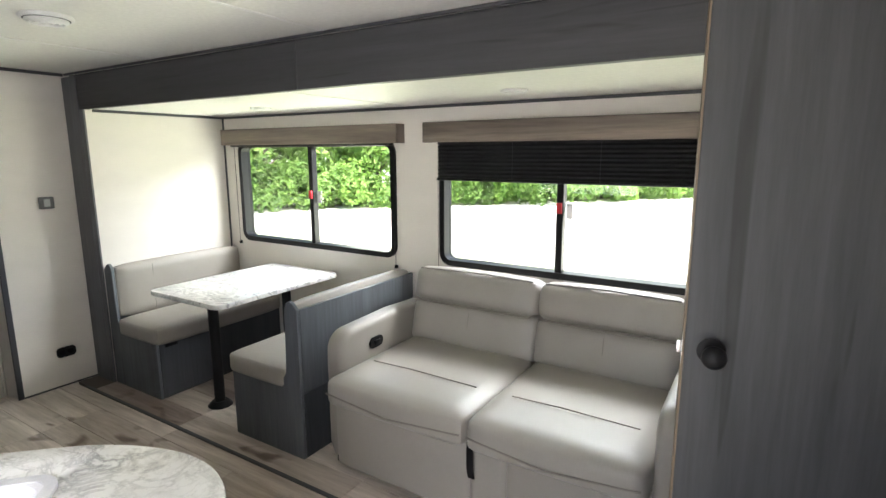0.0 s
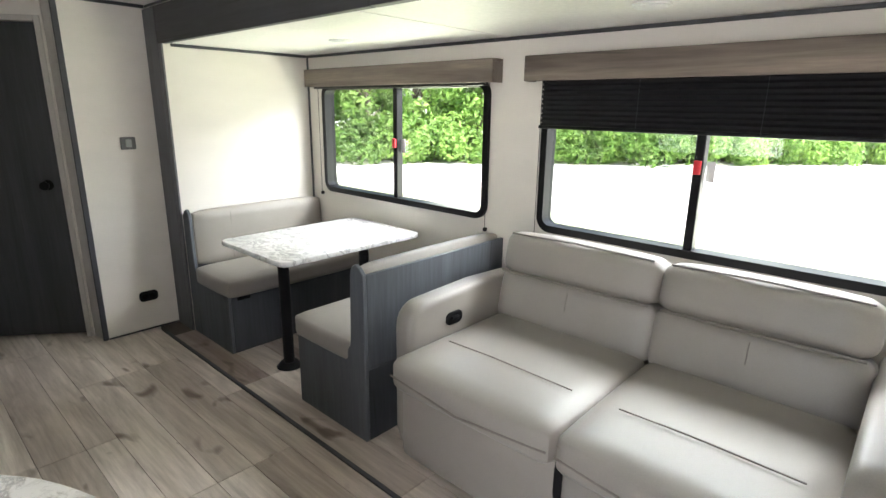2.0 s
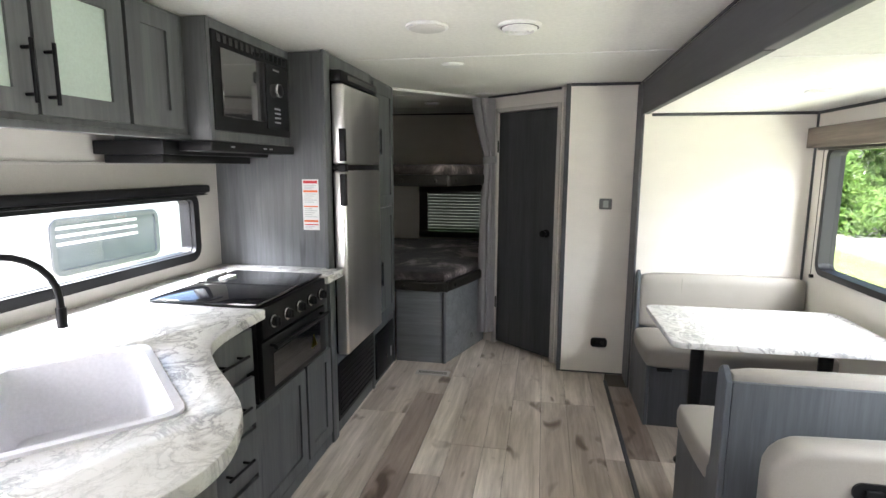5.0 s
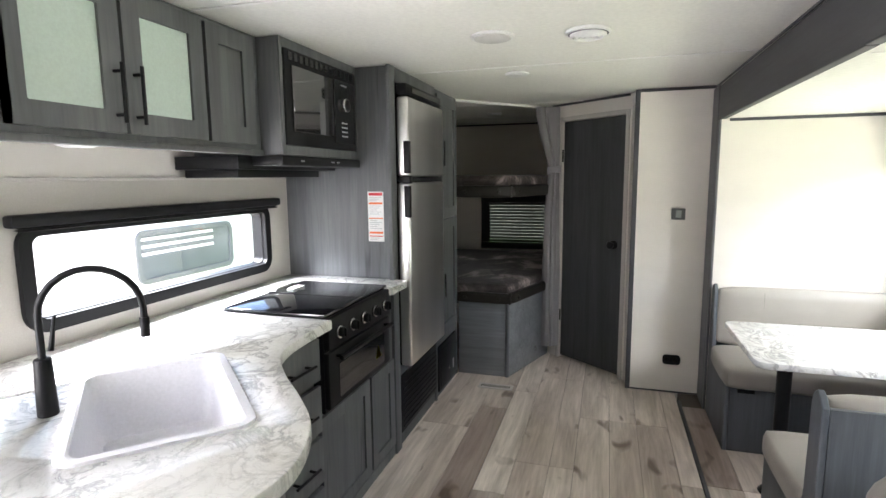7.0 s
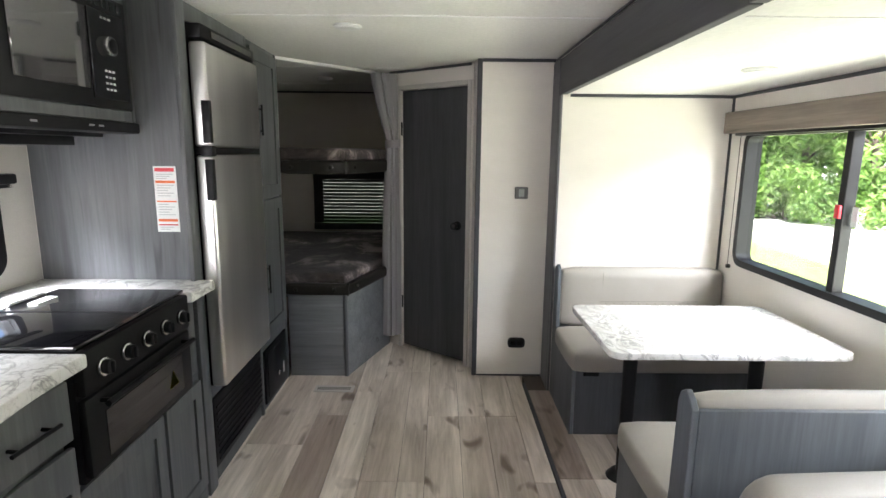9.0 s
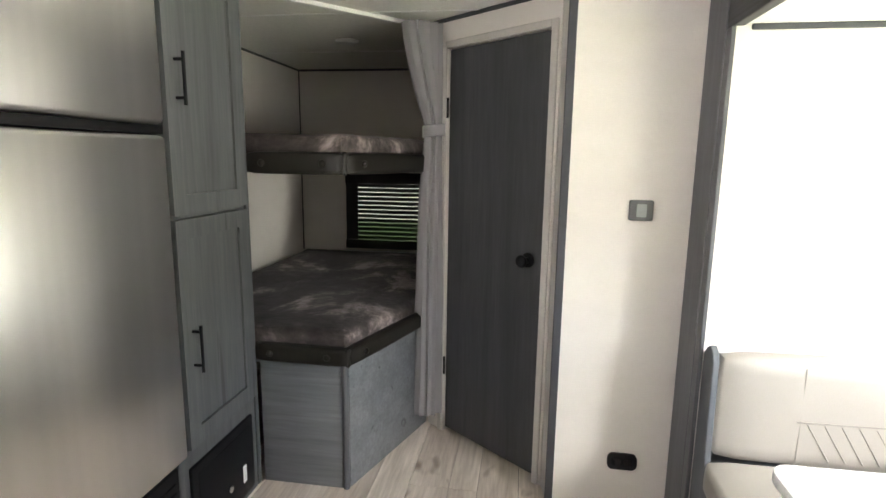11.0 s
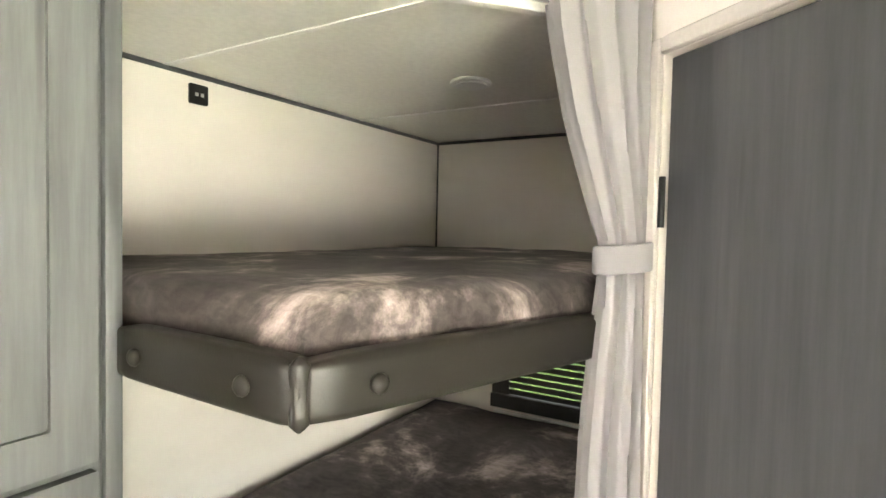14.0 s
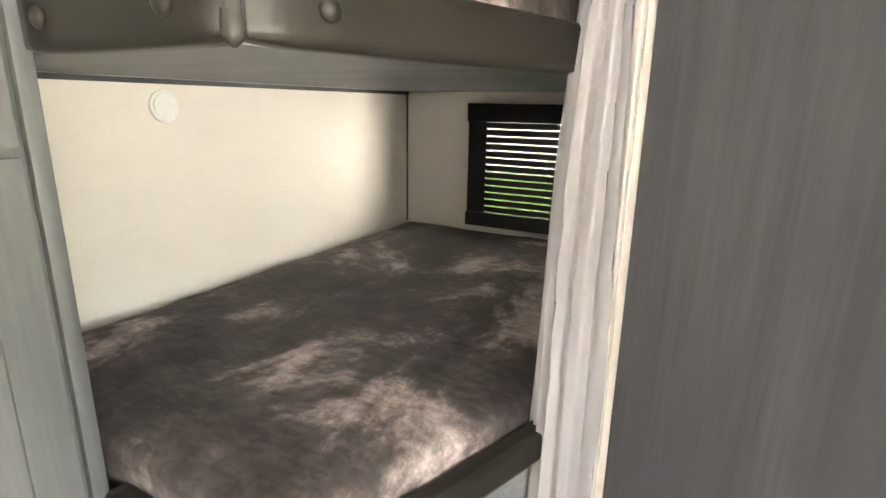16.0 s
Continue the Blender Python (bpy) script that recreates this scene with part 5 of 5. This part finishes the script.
for (za, *pa), (zb, *pb) in zip(levels, levels[1:]):
    k = max(1, int((za - zb) / 0.05))
    zs += [(za + (zb - za) * j / k, [u + (v - u) * j / k for u, v in zip(pa, pb)]) for j in range(k)]
zs.append((levels[-1][0], list(levels[-1][1:])))
for z, (wa, wb, sh_) in zs:
    row = []
    for k in range(NF):
        a = 2 * math.pi * k / NF
        sway = 0.9 * noise.noise(Vector((a, z * 1.5, 0)))
        fold = 0.78 + 0.42 * (1 - abs(math.sin(7 * a + sway + 0.8 * math.sin(2 * a))) ** 0.7) + 0.1 * math.sin(3 * a + 2) + 0.06 * noise.noise(Vector((3 * math.cos(a), 3 * math.sin(a), z * 3)))
        p = Vector((-4.48, 1.228, z)) + cross_a * (wa * fold * math.cos(a) + sh_) + cross_b * (wb * fold * math.sin(a))
        row.append(bm.verts.new(p))
    rows.append(row)
for a, b in zip(rows, rows[1:]):
    for j in range(NF):
        bm.faces.new((a[j], a[(j + 1) % NF], b[(j + 1) % NF], b[j]))
bm.faces.new(rows[0])
bm.faces.new(rows[-1])
bmesh.ops.recalc_face_normals(bm, faces=bm.faces[:])
part("cloth", bm, M_CURTAIN, curtain)
bm = bmesh.new()
rows = []
for z, dw in ((1.515, 0.004), (1.512, 0.008), (1.465, 0.008), (1.462, 0.004)):
    rows.append([bm.verts.new(Vector((-4.48, 1.228, z + 0.006 * math.cos(a))) + cross_a * ((0.047 + dw) * math.cos(a) + 0.005) + cross_b * ((0.042 + dw) * math.sin(a))) for a in [2 * math.pi * k / 40 for k in range(40)]])
for a, b in zip(rows, rows[1:]):
    for j in range(40):
        bm.faces.new((a[j], a[(j + 1) % 40], b[(j + 1) % 40], b[j]))
bmesh.ops.recalc_face_normals(bm, faces=bm.faces[:])
part("tie", bm, M_CURTAIN, curtain, "cloth tie-back band")

# ---- wall and ceiling fittings ----
th_ = thing("thermostat", (PILLAR_X, 2.065, 1.193), "square dark thermostat with a pale screen", "thermostat")
part("bezel", plate(0.08, 0.072, 0.006, 0.014, facing((PILLAR_X, 2.065, 1.193), (1, 0, 0))), surface("grey_plastic", (0.1, 0.1, 0.1), 0.4, relief=0), th_)
part("screen", plate(0.034, 0.046, 0.003, 0.004, facing((PILLAR_X + 0.014, 2.065, 1.193), (1, 0, 0))), surface("lcd_grey", (0.34, 0.36, 0.34), 0.2, relief=0), th_)
ou = thing("outlet", (PILLAR_X, 2.066, 0.228), "black double power outlet low on the wall", "outlet")
part("plate", plate(0.11, 0.066, 0.022, 0.009, facing((PILLAR_X, 2.066, 0.228), (1, 0, 0))), M_BLACK, ou)
for y in (2.044, 2.088):
    part("socket", plate(0.034, 0.028, 0.01, 0.003, facing((PILLAR_X + 0.009, y, 0.228), (1, 0, 0))), M_GLOSSBLACK, ou)

reg = thing("floor_register", (-3.737, 0.93, 0.0), "taupe slotted floor air register", "floor vent")
part("frame", box(-3.78, 0.81, 0.0, -3.694, 1.05, 0.005, 0.002, 1), M_FRAME, reg)
for k in range(17):
    part("slot", box(-3.757, 0.83 + k * 0.012, 0.005, -3.717, 0.836 + k * 0.012, 0.0056), M_BLACK, reg, smooth=False)


def ceiling_light(x, y, z, group="ceiling lights"):
    t = thing("ceiling_light", (x, y, z), "round flat white ceiling light", "light", group)
    part("rim", disc((x, y, z), (0, 0, -1), 0.062, 0.01, n=32, r=0.003), M_WHITE, t)
    part("lens", disc((x, y, z - 0.01), (0, 0, -1), 0.05, 0.005, n=32, r=0.003), M_WHITE, t)


for x, y, z in ((-3.165, 1.154, CEIL), (-4.9, 0.68, CEIL), (-2.8, 2.785, SLIDE_CEIL), (-1.15, 2.785, SLIDE_CEIL), (-1.2, 1.15, CEIL)):
    ceiling_light(x, y, z)
sp = thing("ceiling_speaker", (-2.378, 1.188, CEIL), "round white ceiling speaker grille", "speaker")
part("rim", disc((-2.378, 1.188, CEIL), (0, 0, -1), 0.085, 0.01, n=36, r=0.003), M_WHITE, sp)
part("grille", disc((-2.378, 1.188, CEIL - 0.01), (0, 0, -1), 0.072, 0.004, n=36, r=0.002), surface("pale_grille", (0.6, 0.59, 0.57), 0.6, fine=500, relief=0.5), sp)
vn = thing("ceiling_vent", (-2.42, 1.544, CEIL), "round white ceiling air vent with louvres", "vent")
part("rim", disc((-2.42, 1.544, CEIL), (0, 0, -1), 0.085, 0.014, n=36, r=0.005), M_WHITE, vn)
# a dark disc added for the shade in the slots between the rings
part("backing", disc((-2.42, 1.544, CEIL - 0.0142), (0, 0, -1), 0.074, 0.0006, n=36), M_TRIM, vn, "dark disc standing for shade between the rings")
for r_ in (0.062, 0.043, 0.024):
    bm = bmesh.new()
    rows = []
    for rr, z in ((r_ + 0.006, CEIL - 0.015), (r_ + 0.005, CEIL - 0.022), (r_ - 0.006, CEIL - 0.028), (r_ - 0.008, CEIL - 0.015)):
        rows.append([bm.verts.new((-2.42 + rr * math.cos(2 * math.pi * k / 32), 1.544 + rr * math.sin(2 * math.pi * k / 32), z)) for k in range(32)])
    for a, b in zip(rows, rows[1:]):
        for k in range(32):
            bm.faces.new((a[k], a[(k + 1) % 32], b[(k + 1) % 32], b[k]))
    bmesh.ops.recalc_face_normals(bm, faces=bm.faces[:])
    part("louvre_ring", bm, M_WHITE, vn)

# ---- entry end, behind the first steps ----
leaf_a, leaf_b = Vector((-0.29, 1.865, 0)), Vector((0.225, 1.985, 0))
ld = (leaf_b - leaf_a).normalized()
lm = Matrix.Translation(leaf_a) @ Matrix((ld, Vector((-ld.y, ld.x, 0)), Vector((0, 0, 1)))).transposed().to_4x4()
LW = (leaf_b - leaf_a).length
bd = thing("bedroom_door", tuple(leaf_b), "charcoal wood-grain bedroom door standing open with a black knob", "door")
part("door_leaf", box(0.004, 0, 0.02, LW, 0.03, 1.93, 0.002, 1, m=lm), M_DOOR, bd)
part("edge_band", box(0.0, 0.0015, 0.02, 0.004, 0.0285, 1.93, m=lm), M_EDGE, bd, "tan edge banding", smooth=False)
knob_set(bd, lm @ Vector((0.06, 0.0, 1.045)), -Vector((-ld.y, ld.x, 0)))
part("latch_plate", box(-0.001, 0.005, 1.005, 0.0005, 0.025, 1.085, m=lm), M_CHROME, bd, smooth=False)
part("latch_bolt", box(-0.012, 0.009, 1.03, 0.0, 0.021, 1.06, 0.002, m=lm), M_CHROME, bd)
structure("wall_bedroom", box(0.245, 2.02, -0.1, 0.285, BODY_Y, CEIL), M_WALL, "cream wallboard beside the bedroom door")
dc = thing("side_cabinet", (0.3, 1.35, 0.0), "grey cabinet with a white marble-pattern top", "cabinet")
part("body", box(0.075, 1.1, 0.0, 0.7, 1.59, 0.892, 0.004), M_CAB, dc)
to = [(x + 0.375, y + 1.345) for x, y in rounded(0.65, 0.55, 0.05)]
part("top", prism(to, 0.892, 0.93, 0.006), M_MARBLE, dc, "white marble-pattern top")

# ---- parked trailer across the lot ----
tr = thing("parked_trailer", (-6.5, -5.2, GROUND_Z), "white travel trailer parked alongside", "trailer")
part("body", box(-11.0, -6.6, -0.35, -2.6, -4.2, 2.3, 0.12, 4), M_TRAILER, tr)
part("skirt", box(-10.9, -6.5, -0.6, -2.7, -4.3, -0.352), M_TRAILER_GREY, tr)
part("stripe", box(-10.9, -4.2, 1.55, -2.7, -4.192, 1.63), M_TRAILER_GREY, tr, smooth=False)
tw = facing((-6.55, -4.2, 0.42), (0, 1, 0))
wn_ = part("window", ring(1.85, 0.72, 0.14, 0.07, 0.03, tw), M_TRAILER_GREY, tr)
part("pane", box(-0.87, -0.3, 0.0, 0.87, 0.3, 0.006, m=tw), surface("hazy_window_glass", (0.12, 0.13, 0.15), 0.12, vary=0.2, scale=2, relief=0), wn_, smooth=False)
# white strips on the pane draw the striped reflection in it
for k in range(3):
    part("reflection_stripe", box(-0.87, 0.02 + k * 0.1, 0.006, 0.5, 0.06 + k * 0.1, 0.012, m=tw), M_TRAILER, wn_, smooth=False)
for x in (-7.4, -6.5):
    w = part("wheel", disc((x, -4.5, GROUND_Z + 0.35), (0, 1, 0), 0.35, 0.22, n=28, r=0.04), M_BLACK, tr)
    part("rim", disc((x, -4.28, GROUND_Z + 0.35), (0, 1, 0), 0.2, 0.015, n=24, r=0.005), M_CHROME, w)

# ---- trees ----
rng = random.Random(4)


def leaf_cloud(centres, count, size, seed):
    """Many small folded leaves round the given clump centres."""
    r = random.Random(seed)
    vs, fs = [], []
    for _ in range(count):
        cx, cy, cz, rad = r.choice(centres)
        d = Vector((r.gauss(0, 1), r.gauss(0, 1), r.gauss(0, 1))).normalized() * rad * (0.55 + 0.45 * r.random() ** 0.5)
        p = Vector((cx, cy, cz)) + d
        out = (d.normalized() + Vector((r.uniform(-0.8, 0.8), r.uniform(-0.8, 0.8), r.uniform(-0.2, 0.9)))).normalized()
        t = out.orthogonal().normalized()
        t.rotate(Matrix.Rotation(r.uniform(0, 6.28), 3, out))
        b = out.cross(t)
        s = size * r.uniform(0.6, 1.4)
        k = len(vs)
        vs += [p - t * s, p + b * s * 0.45 + out * s * 0.2, p + t * s, p - b * s * 0.45 + out * s * 0.2]
        fs += [(k, k + 1, k + 2), (k, k + 2, k + 3)]
    me = bpy.data.meshes.new("crown")
    me.from_pydata([tuple(v) for v in vs], [], fs)
    return me


def make_tree(seed, height, mat):
    r = random.Random(seed)
    t = thing("tree", (0, 0, 0), "leafy green tree in the sunlit tree line", "tree", "tree line")
    tr_ = part("trunk", tube([(0, 0, 0), (r.uniform(-0.1, 0.1), 0, height * 0.3), (r.uniform(-0.3, 0.3), r.uniform(-0.2, 0.2), height * 0.8)], [0.16, 0.12, 0.03], n=8), M_BARK, t)
    centres = []
    for k in range(34):
        z = height * (0.08 + 0.88 * r.random())
        spread = height * 0.3 * (1.05 - (z / height - 0.4) ** 2 * 1.6)
        a = r.uniform(0, 6.28)
        q = spread * r.random() ** 0.5
        centres.append((q * math.cos(a), q * math.sin(a), z, r.uniform(0.45, 0.95)))
    bm = bmesh.new()
    for c in centres[:10]:
        tube([(0, 0, c[2] * 0.6), (c[0] * 0.5, c[1] * 0.5, c[2] * 0.85), c[:3]], [0.05, 0.035, 0.012], bm=bm, n=6)
    part("limb", bm, M_BARK, t)
    me = leaf_cloud(centres, 5200, 0.13, seed)
    me.materials.append(mat)
    cr = new("crown", me)
    cr.parent = t
    return t


def make_bush(seed, mat):
    r = random.Random(seed)
    b = thing("bush", (0, 0, 0), "dense green undergrowth bush at the lot's edge", "bush", "undergrowth")
    centres = []
    for k in range(16):
        a, q = r.uniform(0, 6.28), 1.5 * r.random() ** 0.5
        centres.append((q * math.cos(a), q * math.sin(a), r.uniform(0.25, 1.7) * (1 - q / 4), r.uniform(0.4, 0.7)))
    me = leaf_cloud(centres, 3200, 0.1, seed)
    me.materials.append(mat)
    cr = new("leaves", me)
    cr.parent = b
    bm = bmesh.new()
    for c in centres[:8]:
        tube([(c[0] * 0.2, c[1] * 0.2, 0), c[:3]], [0.03, 0.008], bm=bm, n=5)
    part("stems", bm, M_BARK, b)
    return b


def on_line(s, back):
    """A place along the tree line, s metres on, back metres behind its edge."""
    p = Vector((-26.0, 3.5, 0)) + Vector((0.66, 0.75, 0)).normalized() * s
    return p + Vector((-0.75, 0.66, 0)) * back


trees = [make_tree(11, 8.0, M_LEAF), make_tree(12, 9.0, M_LEAF_DARK), make_tree(13, 7.0, M_LEAF)]
bushes = [make_bush(21, M_LEAF), make_bush(22, M_LEAF_DARK)]
for group_, base_, step, jitter, back in ((trees, 0.0, 2.3, 0.8, 2.8), (trees, 1.0, 2.6, 0.8, 5.5), (bushes, 0.0, 1.5, 0.4, 0.8)):
    k = 0
    s = base_
    while s < 52:
        src = group_[k % len(group_)]
        p = on_line(s + rng.uniform(-jitter, jitter), back + rng.uniform(-0.5, 0.9))
        m = Matrix.Translation((p.x, p.y, GROUND_Z)) @ Matrix.Rotation(rng.uniform(0, 6.28), 4, "Z")
        if k < len(group_) and base_ == 0.0:
            src.matrix_basis = m
        else:
            copy_thing(src, m)
        k += 1
        s += step

# ---- floor planks ----
PLANK_SETS = {}


def plank_mesh(length, width):
    key = (round(length, 3), round(width, 3))
    if key not in PLANK_SETS:
        PLANK_SETS[key] = mesh_of("plank", box(0.001, 0.001, -0.008, length - 0.001, width - 0.001, 0.0, 0.0012, 1), M_PLANK, False)
    return PLANK_SETS[key]


def lay(parent, x0, x1, y0, y1, z, widths, seed):
    r = random.Random(seed)
    y, k = y0, 0
    while y < y1 - 0.005:
        w = min(widths[k % len(widths)], y1 - y)
        x = x0
        first = True
        while x < x1 - 0.005:
            L = 1.2 * r.choice((0.25, 0.5, 0.75, 1.0)) if first else 1.2
            L = min(L, x1 - x)
            if x1 - x - L < 0.12:
                L = x1 - x
            ob = new("plank", plank_mesh(L, w))
            ob.parent = parent
            ob.location = (x, y, z)
            x += L
            first = False
        y += w
        k += 1


lay(floor, REAR_X + 0.01, FRONT_X, 0.0, 2.095, 0.0, (0.17, 0.12, 0.17, 0.15), 3)
lay(slide_floor, SLIDE_X0, SLIDE_X1, 2.115, SLIDE_Y, 0.004, (0.15, 0.17, 0.12), 5)
